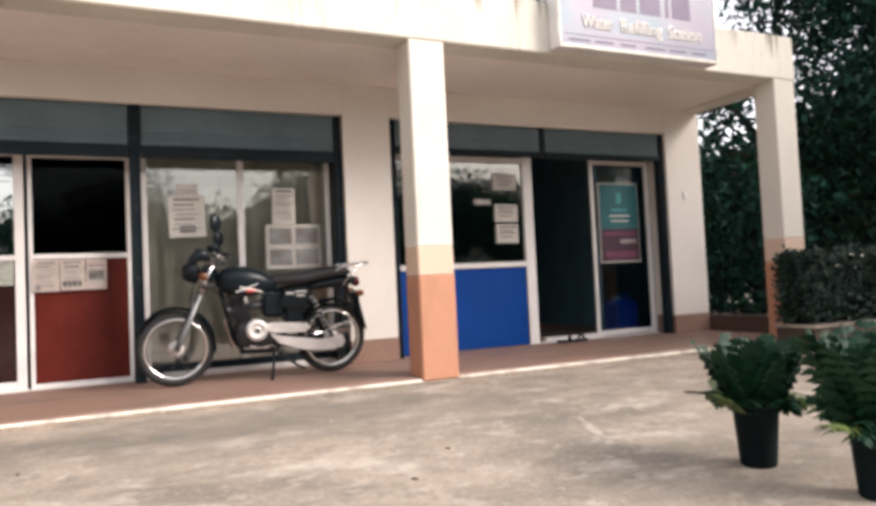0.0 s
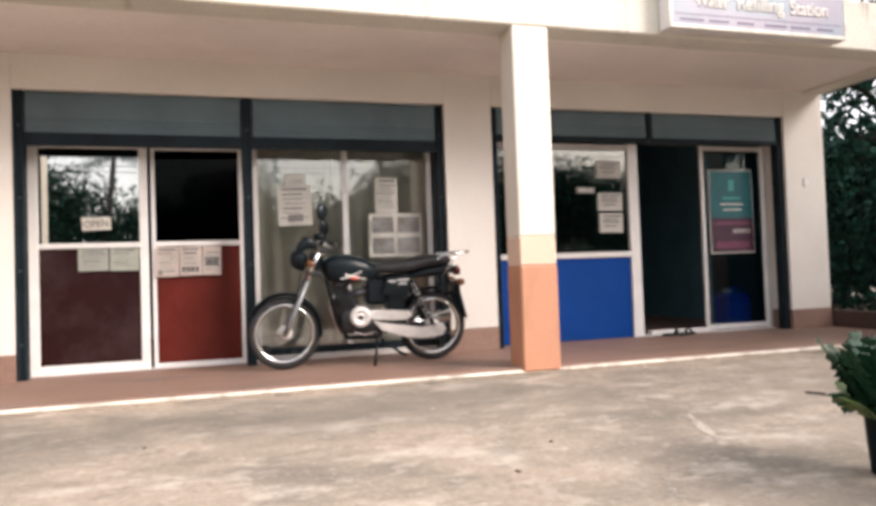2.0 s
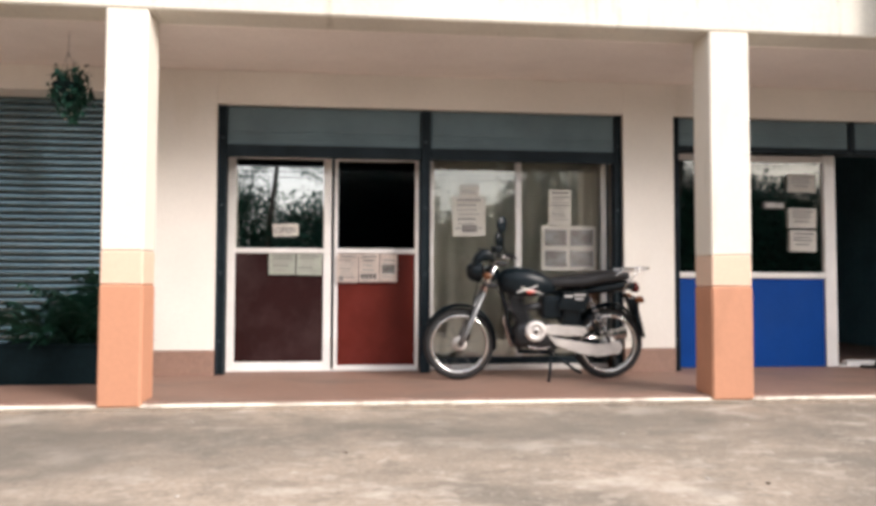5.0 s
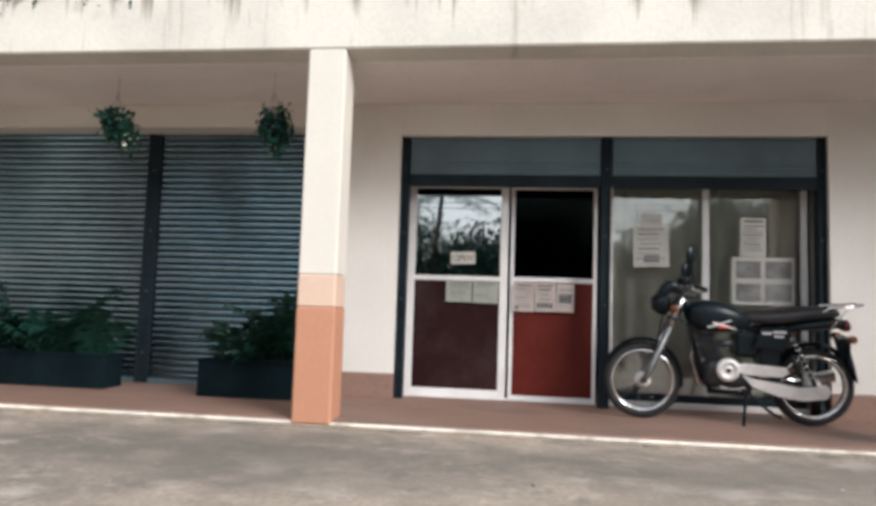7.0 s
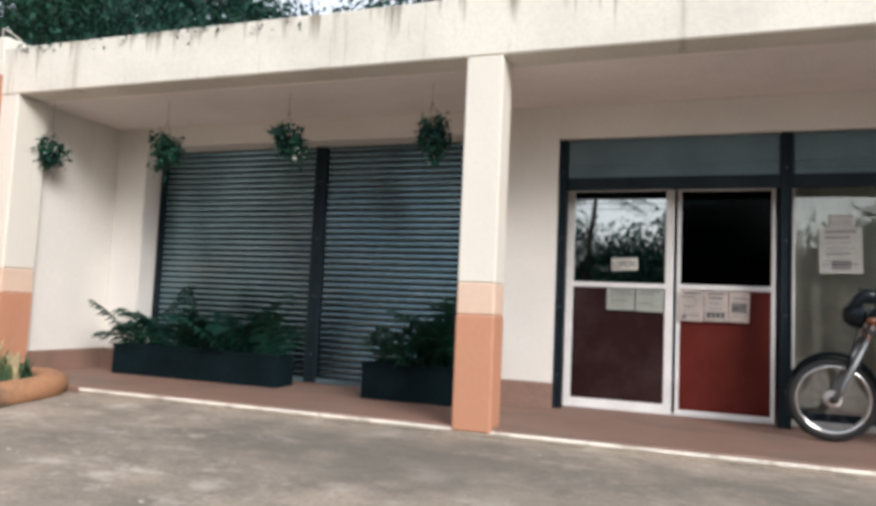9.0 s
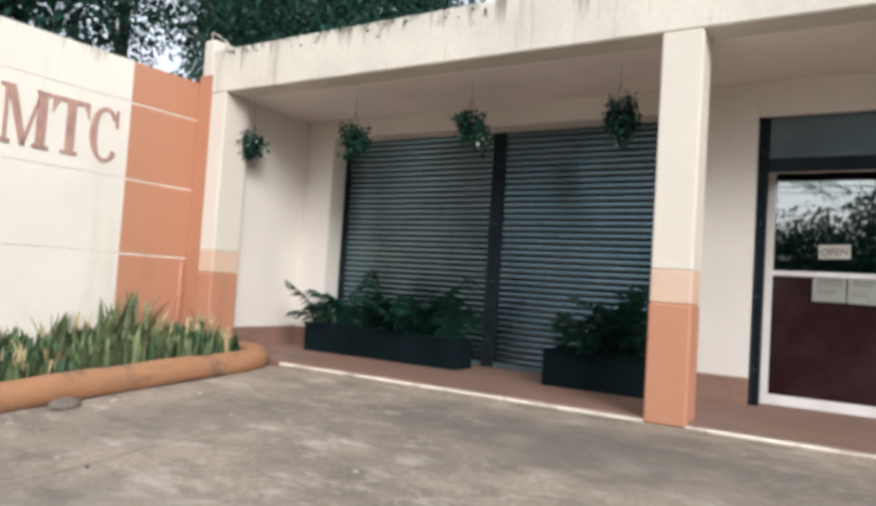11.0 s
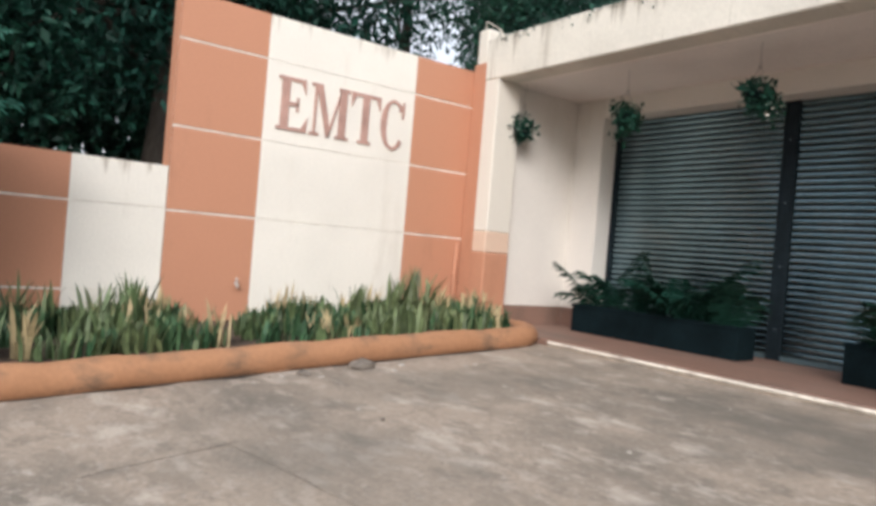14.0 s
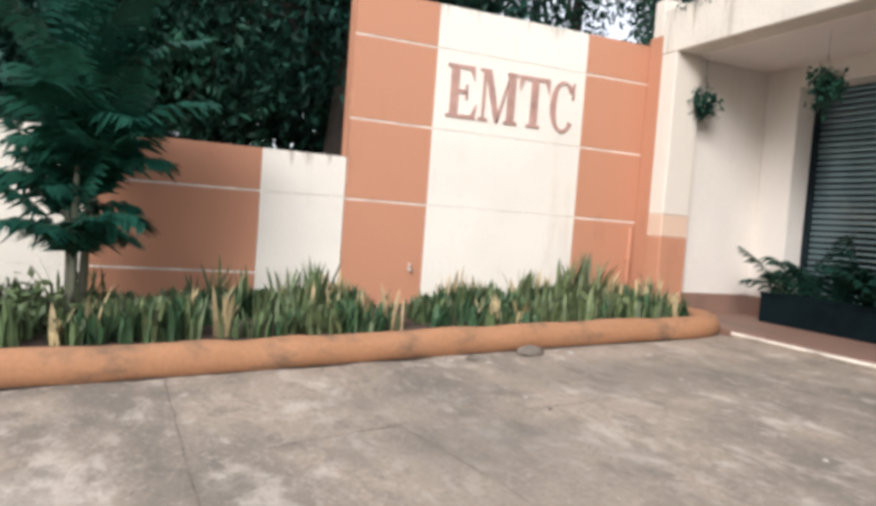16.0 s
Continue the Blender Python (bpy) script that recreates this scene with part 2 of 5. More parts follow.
BLUE = stained(material("blue_panel_paint", (0.001, 0.045, 0.235), 0.5, 0.06, 2, 50, 0.06, spec=0.12), (0.008, 0.05, 0.22), 0.6, 0.5, 0.75, (1.5, 1.5, 1.0))
DARK = material("dark_room_paint", (0.12, 0.235, 0.275), 0.8, 0.1, 2, 30, 0.05)
PAPER = stained(material("printed_paper", (0.88, 0.85, 0.79), 0.7, 0.04, 6, 80, 0.05), (0.74, 0.70, 0.63), 0.4, 0.5, 0.7, (9, 9, 9))
INK = material("grey_print", (0.30, 0.28, 0.27), 0.7, 0.15, 12, 90, 0.0)
CURTAIN = stained(material("beige_curtain", (0.92, 0.87, 0.79), 0.85, 0.03, 3, 90, 0.1), (0.76, 0.71, 0.64), 0.4, 0.5, 0.7, (5, 5, 0.6))
LETTER = material("faded_rose_lettering", (0.47, 0.29, 0.24), 0.7, 0.12, 7, 60, 0.1)
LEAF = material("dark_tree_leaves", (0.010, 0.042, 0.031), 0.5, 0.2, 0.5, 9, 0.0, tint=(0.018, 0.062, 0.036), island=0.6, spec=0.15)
HEDGE = material("hedge_leaves", (0.012, 0.034, 0.024), 0.5, 0.2, 1.0, 9, 0.0, island=0.5)
LEAF2 = material("bed_plant_leaves", (0.085, 0.13, 0.055), 0.55, 0.15, 1.0, 14, 0.0, tint=(0.20, 0.20, 0.095), island=0.5)
LEAFB = material("dark_bed_leaves", (0.035, 0.085, 0.04), 0.55, 0.15, 1.0, 14, 0.0, tint=(0.08, 0.12, 0.05), island=0.5, spec=0.25)
LEAF3 = material("palm_fronds", (0.011, 0.066, 0.046), 0.5, 0.15, 1.0, 14, 0.0, tint=(0.022, 0.092, 0.058), island=0.35, spec=0.15)
DRY = material("dry_leaf_straw", (0.45, 0.36, 0.20), 0.7, 0.15, 3, 30, 0.0, island=0.3)
FLOWER = material("pale_petals", (0.75, 0.72, 0.62), 0.6, 0.1, 3, 30, 0.0)
BARK = material("tree_bark", (0.055, 0.045, 0.036), 0.9, 0.25, 2.5, 30, 0.6, stretch=(1, 1, 0.25), depth=0.03)
PLANTER = material("black_planter_and_hedge_core", (0.006, 0.013, 0.016), 0.85, 0.2, 3, 40, 0.1, spec=0.05)
POT = material("black_plastic_pot", (0.008, 0.016, 0.018), 0.7, 0.2, 4, 40, 0.08, spec=0.08)
PANE = glass("reflective_tinted_glass", (0.16, 0.22, 0.23), 0.48)
DIM = glass("tinted_glass", (0.16, 0.21, 0.22), 0.14)
SMOKED = glass("smoked_glass", (0.14, 0.22, 0.25), 0.0, 1.14)
TEALGLASS = glass("teal_glass", (0.36, 0.52, 0.58), 0.03, 1.3)
CLEAR = glass("clear_glass", (0.94, 0.95, 0.93), 0.09)
BLACK = material("black_paint", (0.005, 0.010, 0.014), 0.32, 0.1, 3, 40, 0.0, spec=0.25)
RUBBER = material("tyre_rubber", (0.018, 0.018, 0.019), 0.8, 0.2, 6, 60, 0.3)
SEAT = material("black_vinyl", (0.02, 0.02, 0.022), 0.5, 0.15, 5, 120, 0.15)
CHROME = material("chrome", (0.75, 0.75, 0.75), 0.15, 0.04, 3, 50, 0.0, metal=1.0)
CAST = material("cast_aluminium", (0.72, 0.69, 0.66), 0.45, 0.1, 8, 60, 0.1, metal=0.4)
ENGINE = material("dull_engine_metal", (0.05, 0.052, 0.056), 0.5, 0.2, 12, 60, 0.1, metal=0.6)
GREYPAINT = material("silver_decal", (0.55, 0.54, 0.53), 0.35, 0.06, 8, 60, 0.0)
REDPAINT = material("red_decal", (0.55, 0.06, 0.04), 0.35, 0.06, 8, 60, 0.0)
LENS = material("amber_lens", (0.14, 0.05, 0.018), 0.2, 0.05, 8, 60, 0.0)
REDLENS = material("red_lens", (0.10, 0.012, 0.012), 0.2, 0.05, 8, 60, 0.0)


# ---- builders ----
def part(name, bm, mat, parent=None, label="", smooth=False):
    me = bpy.data.meshes.new(name)
    if smooth:
        for f in bm.faces:
            f.smooth = True
    bm.to_mesh(me)
    bm.free()
    me.materials.append(mat)
    ob = new(name, me)
    if parent:
        ob.parent = parent
    if label:
        ob["label"] = label
    return ob


def thing(name, label, category, at=None, group="", kind=""):
    ob = new(name)
    ob.matrix_world = at or Matrix()
    return tagged(ob, label, category, group, kind)


def box(x0, x1, y0, y1, z0, z1, bevel=0.004, bm=None):
    bm = bm or bmesh.new()
    made = bmesh.ops.create_cube(bm, size=1)["verts"]
    for v in made:
        v.co = Vector(((x0 + x1) / 2 + v.co.x * (x1 - x0), (y0 + y1) / 2 + v.co.y * (y1 - y0), (z0 + z1) / 2 + v.co.z * (z1 - z0)))
    if bevel:
        edges = list({e for v in made for e in v.link_edges})
        bmesh.ops.bevel(bm, geom=edges, offset=bevel, segments=1, affect="EDGES")
    return bm


def tube(points, radius, sides=8, bm=None, caps=True):
    """A round bar along points; radius: one number or one for each point."""
    bm = bm or bmesh.new()
    pts = [Vector(p) for p in points]
    rad = radius if isinstance(radius, (list, tuple)) else [radius] * len(pts)
    rings, up = [], None
    for i, p in enumerate(pts):
        d = (pts[min(i + 1, len(pts) - 1)] - pts[max(i - 1, 0)]).normalized()
        if up is None:
            up = d.orthogonal().normalized()
        up = (up - d * up.dot(d)).normalized()
        side = d.cross(up)
        rings.append([bm.verts.new(p + (up * math.cos(a) + side * math.sin(a)) * rad[i]) for a in (2 * math.pi * k / sides for k in range(sides))])
    for a, b in zip(rings, rings[1:]):
        for k in range(sides):
            bm.faces.new((a[k], a[(k + 1) % sides], b[(k + 1) % sides], b[k]))
    if caps:
        bm.faces.new(rings[0][::-1])
        bm.faces.new(rings[-1])
    return bm


def lathe(profile, axis="z", sides=32, bm=None):
    """Turns (radius, height) pairs round an axis through the origin."""
    bm = bm or bmesh.new()
    rings = []
    for r, h in profile:
        ring = []
        for k in range(sides):
            a = 2 * math.pi * k / sides
            c, s = r * math.cos(a), r * math.sin(a)
            ring.append(bm.verts.new((c, s, h) if axis == "z" else (c, h, s)))
        rings.append(ring)
    for a, b in zip(rings, rings[1:]):
        for k in range(sides):
            bm.faces.new((a[k], a[(k + 1) % sides], b[(k + 1) % sides], b[k]))
    return bm


def prism(outline, y0, y1, bm=None, bevel=0.0):
    """A plate with an outline in x and z, between two y."""
    bm = bm or bmesh.new()
    a = [bm.verts.new((x, y0, z)) for x, z in outline]
    b = [bm.verts.new((x, y1, z)) for x, z in outline]
    n = len(outline)
    faces = [bm.faces.new(a), bm.faces.new(b[::-1])]
    for k in range(n):
        faces.append(bm.faces.new((a[k], b[k], b[(k + 1) % n], a[(k + 1) % n])))
    if bevel:
        bmesh.ops.bevel(bm, geom=[e for e in bm.edges if abs(e.verts[0].co.y - e.verts[1].co.y) < 1e-6], offset=bevel, segments=2, affect="EDGES")
    bmesh.ops.recalc_face_normals(bm, faces=bm.faces)
    return bm


def structure(name, bm, mat, label, category, parent=None):
    return tagged(part(name, bm, mat, parent), label, category, "", "structure")


def slab(name, x0, x1, y0, y1, z0, z1, mat, label, category="wall", bevel=0.006):
    return structure(name, box(x0, x1, y0, y1, z0, z1, bevel), mat, label, category)


# ---- ground ----
def ground_z(y):
    return 0.045 - 0.035 * (5.35 - min(5.35, max(-3.0, y)))


_bm = bmesh.new()
_xs = [-400, -60, -20] + [-8 + k for k in range(17)] + [20, 60, 400]
_ys = [-400, -60, -20, -8, -3] + [-2 + 0.75 * k for k in range(10)] + [5.35, 12, 40, 400]
_grid = [[_bm.verts.new((x, y, ground_z(y))) for x in _xs] for y in _ys]
for _r, _s in zip(_grid, _grid[1:]):
    for _k in range(len(_xs) - 1):
        _bm.faces.new((_r[_k], _r[_k + 1], _s[_k + 1], _s[_k]))
structure("ground", _bm, CONCRETE, "worn stained grey concrete forecourt", "ground")


def joint(points, w=0.0022, mat=None, label="thin dirt-filled expansion joint in the concrete"):
    """A thin uneven line on the concrete, joint dirt unless mat is given."""
    bm, rows = bmesh.new(), []
    for (xa, ya), (xb, yb) in zip(points, points[1:]):
        d = Vector((xb - xa, yb - ya, 0)).normalized()
        s = Vector((-d.y, d.x, 0))
        n = max(1, int(math.hypot(xb - xa, yb - ya) / 0.05))
        for k in range(n):
            x, y = xa + (xb - xa) * k / n, ya + (yb - ya) * k / n
            c = Vector((x, y, ground_z(y) + 0.003)) + s * 0.012 * noise.noise(Vector((x * 4, y * 4, 2)))
            ww = max(0.0006, w * (1 + 1.6 * noise.noise(Vector((x * 3, y * 3, 7)))))
            rows.append((bm.verts.new(c - s * ww), bm.verts.new(c + s * ww)))
    for p, q in zip(rows, rows[1:]):
        bm.faces.new((p[0], p[1], q[1], q[0]))
    return structure("trim", bm, mat or JOINT, label, "joint")


# shade round the potted plants and further right, painted into the concrete
blotch(CONCRETE, (0.14, 0.125, 0.102), 0.5, (3.5, 2.7), (1.1, 0.8))
blotch(CONCRETE, (0.15, 0.13, 0.105), 0.45, (4.6, 4.2), (1.2, 0.7))
JOINT = material("joint_dirt", (0.26, 0.225, 0.185), 0.95, 0.3, 8, 60, 0.2)

# ---- building shell ----
CF, CB, WF, GL, FL, SOF, TOP = 5.375, 5.62, 6.72, 7.02, 0.11, 2.79, 3.25   # column front and back, wall face, glass, floor, soffit, parapet top
slab("floor", -6.8, 7.0, 5.40, 11.0, -0.3, FL, WALK, "red oxide painted concrete walkway floor", "floor")
slab("trim_edge", -5.25, 6.99, 5.366, 5.397, 0.068, FL - 0.014, EDGE, "worn white painted edge strip of the walkway", "edging", 0.008)
slab("trim_plinth", -5.25, 6.99, 5.372, 5.397, -0.3, 0.067, CONCRETE, "bare concrete plinth under the walkway edge", "plinth", 0.004)


def column(name, x0, x1, back, label):
    slab(name + "_base", x0 - 0.003, x1 + 0.003, CF - 0.024, back + 0.003, FL - 0.03, 0.90, ORANGE, label + ", terracotta painted foot", "column", 0.012)
    slab(name + "_band", x0, x1, CF - 0.02, back, 0.90, 1.13, PEACH, label + ", faded peach band", "column", 0.01)
    slab(name, x0, x1, CF - 0.02, back, 1.13, SOF, CREAM, label + ", cream painted shaft", "column", 0.01)


for _n, (_a, _b, _c) in enumerate(((-6.495, -6.27, 5.70), (-1.795, -1.515, CB), (2.49, 2.80, CB), (6.578, 6.875, CB))):
    column("column_%d" % (_n + 1), _a, _b, _c, "square concrete porch column")
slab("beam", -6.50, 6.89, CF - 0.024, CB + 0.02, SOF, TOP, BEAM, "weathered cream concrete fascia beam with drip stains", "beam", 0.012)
slab("ceiling", -6.8, 6.89, CB + 0.022, 11.0, SOF, SOF + 0.15, SOFFIT, "flat painted concrete porch ceiling", "ceiling")
slab("roof", -6.62, 6.89, CB + 0.022, 11.0, SOF + 0.152, SOF + 0.25, CONCRETE, "flat concrete roof slab", "roof")
slab("parapet_end", -6.795, -6.62, 5.452, 6.6, 2.5, 3.43, CREAM, "short cream parapet stub at the roof corner", "parapet", 0.02)
slab("wall_side", -6.8, -6.36, 5.705, 11.0, 0.325, SOF, WHITE, "plain white painted side wall", "wall")
slab("wall_back", -6.8, 6.9, 10.85, 11.0, FL, SOF, DARK, "plain dark back wall of the shops", "wall")
slab("baseboard_side", -6.8, -6.352, 5.706, 6.712, FL - 0.02, 0.323, WALK, "red-brown painted skirting along the side wall", "baseboard")
PIERS = ((-6.358, -5.94), (-2.08, -1.338), (2.34, 2.825), (6.335, 6.88))
for _n, (_a, _b) in enumerate(PIERS):
    slab("wall_pier_%d" % (_n + 1), _a, _b, WF, GL + 0.12, 0.325, SOF, WHITE, "white painted wall pier between the shop fronts", "wall")
    slab("baseboard_%d" % (_n + 1), _a - 0.002, _b + 0.002, WF - 0.006, GL + 0.12, FL - 0.02, 0.325, WALK, "red-brown painted skirting at the foot of a wall pier", "baseboard")
    slab("wall_partition_%d" % (_n + 1), (_a + _b) / 2 - 0.06, (_a + _b) / 2 + 0.06, GL + 0.124, 10.85, FL, SOF, DARK, "plain dark partition wall between the shops", "wall")
for _n, (_a, _b) in enumerate(((-5.94, -2.08), (-1.338, 2.34), (2.825, 6.335))):
    slab("wall_lintel_%d" % (_n + 1), _a, _b, WF, GL + 0.12, 2.57 if _n == 0 else 2.49, SOF, WHITE, "white painted wall over the shop opening", "wall")
slab("wall_low_side", 6.885, 6.99, 5.625, 7.1, FL - 0.02, 0.30, SHADED_SKIRT, "low brown wall beside the porch, tree shade in its colour", "wall")
slab("beam_side", 6.60, 6.87, CB + 0.024, WF + 0.3, SOF - 0.03, SOF - 0.002, CREAM, "cream painted side beam of the porch", "beam")

# ---- boundary wall with the raised panels ----
WX = -6.80
slab("wall_west", WX - 0.17, WX - 0.004, 2.15, 5.46, -0.3, 2.95, GROOVE, "tall rendered boundary wall behind painted panels", "wall")
slab("wall_west_low", WX - 0.17, WX - 0.004, -6.0, 2.148, -0.3, 1.41, GROOVE, "low rendered boundary wall behind painted panels", "wall")
tall, low = bpy.data.objects["wall_west"], bpy.data.objects["wall_west_low"]
GAP = 0.009
ROWS_Z = (-0.3, 0.32, 1.035, 1.775, 2.54, 2.955)
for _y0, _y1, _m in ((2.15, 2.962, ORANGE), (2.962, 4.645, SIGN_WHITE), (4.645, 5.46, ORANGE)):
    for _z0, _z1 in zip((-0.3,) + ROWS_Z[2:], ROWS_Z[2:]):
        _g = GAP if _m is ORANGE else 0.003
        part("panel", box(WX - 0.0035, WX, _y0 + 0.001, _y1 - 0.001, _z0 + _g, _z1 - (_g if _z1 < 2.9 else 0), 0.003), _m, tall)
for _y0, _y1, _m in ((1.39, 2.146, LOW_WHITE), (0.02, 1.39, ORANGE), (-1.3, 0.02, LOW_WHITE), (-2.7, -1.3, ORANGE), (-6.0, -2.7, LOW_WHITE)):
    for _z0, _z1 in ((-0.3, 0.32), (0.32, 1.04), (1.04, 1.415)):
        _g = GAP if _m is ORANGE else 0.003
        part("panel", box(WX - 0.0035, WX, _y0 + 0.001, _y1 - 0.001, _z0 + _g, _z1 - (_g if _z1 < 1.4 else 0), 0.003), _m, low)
part("panel", box(WX - 0.172, WX, 2.138, 2.149, 1.42, 2.955, 0.003), ORANGE, tall)
slab("wall_return", WX + 0.002, -6.497, 5.43, 5.448, -0.1, 3.03, ORANGE, "narrow terracotta painted return beside the corner column", "wall")


# ---- raised serif letters ----
def letter_shapes():
    """Outlines in a cell one unit high; the width is the last number."""
    def bar(x0, x1, z0, z1):
        return [(x0, z0), (x1, z0), (x1, z1), (x0, z1)]
    e = [bar(0.0, 0.34, 0, 0.06), bar(0.08, 0.26, 0.06, 0.94), bar(0.0, 0.34, 0.94, 1.0), bar(0.34, 0.68, 0.0, 0.07), [(0.56, 0.07), (0.68, 0.07), (0.70, 0.30)],
         bar(0.34, 0.62, 0.93, 1.0), [(0.52, 0.93), (0.62, 0.93), (0.64, 0.72)], bar(0.26, 0.46, 0.47, 0.54), bar(0.43, 0.48, 0.37, 0.64)]
    m = [bar(0, 0.22, 0, 0.06), bar(0.08, 0.14, 0.06, 0.94), bar(0, 0.26, 0.94, 1), [(0.12, 0.94), (0.40, 0.0), (0.47, 0.0), (0.47, 0.20), (0.27, 0.94)],
         [(0.47, 0.20), (0.43, 0.0), (0.47, 0.0), (0.70, 0.80), (0.70, 0.94)], bar(0.68, 0.86, 0.06, 0.94), bar(0.62, 0.94, 0, 0.06), bar(0.66, 0.94, 0.94, 1)]
    t = [bar(0.24, 0.58, 0, 0.06), bar(0.32, 0.50, 0.06, 0.93), bar(0.02, 0.80, 0.93, 1.0), [(0.02, 0.93), (0.02, 0.70), (0.14, 0.93)], [(0.68, 0.93), (0.80, 0.70), (0.80, 0.93)]]
    c, n = [], 18
    for k in range(n):
        a0, a1 = (radians(38 + (322 - 38) * (k + d) / n) for d in (0, 1))
        def rim(a, inner):
            w = 0.5 - (0.17 * abs(math.cos(a)) ** 0.8 + 0.055) if inner else 0.5
            return (0.38 + (0.38 if not inner else 0.38 * w / 0.5) * math.cos(a), 0.5 + (0.52 if not inner else 0.455) * math.sin(a))
        c.append([rim(a0, False), rim(a1, False), rim(a1, True), rim(a0, True)])
    c.append(bar(0.64, 0.70, 0.66, 1.0))
    return ((e, 0.70), (m, 0.94), (t, 0.82), (c, 0.76))


lettering = thing("wall_lettering", "raised faded rose serif capitals on the white wall panel", "lettering")
for (shapes, wide), (_y0, _y1) in zip(letter_shapes(), ((3.085, 3.405), (3.43, 3.862), (3.868, 4.232), (4.238, 4.545))):
    _bm = bmesh.new()
    for shape in shapes:
        _a = [_bm.verts.new((WX + 0.001, _y0 + y / wide * (_y1 - _y0), 1.905 + 0.51 * z)) for y, z in shape]
        _b = [_bm.verts.new((WX + 0.013, v.co.y, v.co.z)) for v in _a]
        _bm.faces.new(_a), _bm.faces.new(_b)
        for k in range(len(_a)):
            _bm.faces.new((_a[k], _a[(k + 1) % len(_a)], _b[(k + 1) % len(_a)], _b[k]))
    bmesh.ops.recalc_face_normals(_bm, faces=_bm.faces)
    part("letter", _bm, LETTER, lettering)


# ---- roller shutters ----
SHUT_Y = GL - 0.02


def roller_shutter(x0, x1, z0, z1, label, group):
    """A closed slatted shutter: guides, bottom bar and every curved slat."""
    sh = thing("roller_shutter", label, "shutter", group=group)
    step, y = 0.062, SHUT_Y
    n = int((z1 - z0) / step)
    bm = bmesh.new()
    prof = [(-0.010, 0.001), (0.004, 0.004), (0.008, 0.014), (0.009, 0.029), (0.007, 0.044), (0.003, 0.054), (-0.010, 0.056)]
    lo = [bm.verts.new((0, -d, h)) for d, h in prof]
    hi = [bm.verts.new((x1 - x0, -d, h)) for d, h in prof]
    for k in range(len(prof) - 1):
        bm.faces.new((lo[k], hi[k], hi[k + 1], lo[k + 1]))
    slat = part("slat", bm, SHUTTER, sh, smooth=True)
    slat.location = (x0, y, z0 + 0.05)
    for k in range(1, n):
        s = slat.copy()
        scene.collection.objects.link(s)
        s.location = (x0, y + 0.0015 * math.sin(k * 1.7), z0 + 0.05 + k * step)
    part("backing_sheet", box(x0, x1, y + 0.016, y + 0.020, z0, z1, 0), GUIDE, sh)
    part("bottom_bar", box(x0, x1, y - 0.02, y + 0.005, z0, z0 + 0.048), BOX, sh)
    return sh


def shutter_box(x0, x1, z0, z1, group, drop=0.10):
    sb = thing("shutter_housing", "grey pressed steel housing of a rolled-up shutter", "shutter housing", group=group)
    part("cover", box(x0, x1, WF + 0.05, GL + 0.1, z0, z1, 0.012), BOX, sb)
    part("lip", box(x0, x1, WF + 0.035, WF + 0.07, z0 - drop, z0 + 0.012, 0.004), GUIDE, sb, "dark bottom bar of the raised shutter")
    for k in range(3):
        part("rib", box(x0 + 0.01, x1 - 0.01, WF + 0.042, WF + 0.052, z0 + 0.05 + 0.035 * k, z0 + 0.062 + 0.035 * k, 0.003), BOX, sb)
    return sb


def guide_post(x0, x1, z1, y0=WF + 0.03):
    g = thing("shutter_guide", "dark steel upright guide rail of the shutters", "guide rail", group="shutter guide rails")
    w = min(0.02, (x1 - x0) * 0.3)
    part("channel", box(x0, x1, y0 + 0.018, y0 + 0.12, FL, z1, 0.004), GUIDE, g)
    for a, b in ((x0, x0 + w), (x1 - w, x1)):
        part("flange", box(a, b, y0, y0 + 0.0175, FL, z1, 0.003), GUIDE, g)
    for k in range(4):
        part("bolt", tube([((x0 + x1) / 2, y0 + 0.0175, 0.4 + 0.6 * k), ((x0 + x1) / 2, y0 + 0.010, 0.4 + 0.6 * k)], min(0.008, (x1 - x0) * 0.15), 8), BOX, g)
    return g


roller_shutter(-5.89, -3.94, FL, 2.568, "closed grey steel roller shutter behind the planters", "closed shutters")
roller_shutter(-3.81, -2.10, FL, 2.568, "closed grey steel roller shutter behind the planters", "closed shutters")
for _a, _b in ((-5.935, -5.89), (-3.94, -3.81), (-2.10, -2.082)):
    guide_post(_a, _b, 2.568, GL - 0.06)
for _a, _b, _z in ((-1.334, -1.262, 2.488), (0.466, 0.55, 2.488), (2.27, 2.335, 2.488), (2.83, 2.888, 2.488), (6.272, 6.33, 2.488)):
    guide_post(_a, _b, _z)
shutter_box(-1.26, 0.464, 2.13, 2.487, "shutter housings")
shutter_box(0.552, 2.268, 2.13, 2.487, "shutter housings")
shutter_box(2.89, 4.60, 2.21, 2.487, "shutter housings", 0.04)
shutter_box(4.66, 6.27, 2.21, 2.487, "shutter housings", 0.04)
divider = part("shutter_guide", box(4.602, 4.658, WF + 0.03, WF + 0.15, 2.20, 2.488, 0.006), GUIDE)
tagged(divider, "short dark steel bracket between two shutter housings", "guide rail", "shutter guide rails")


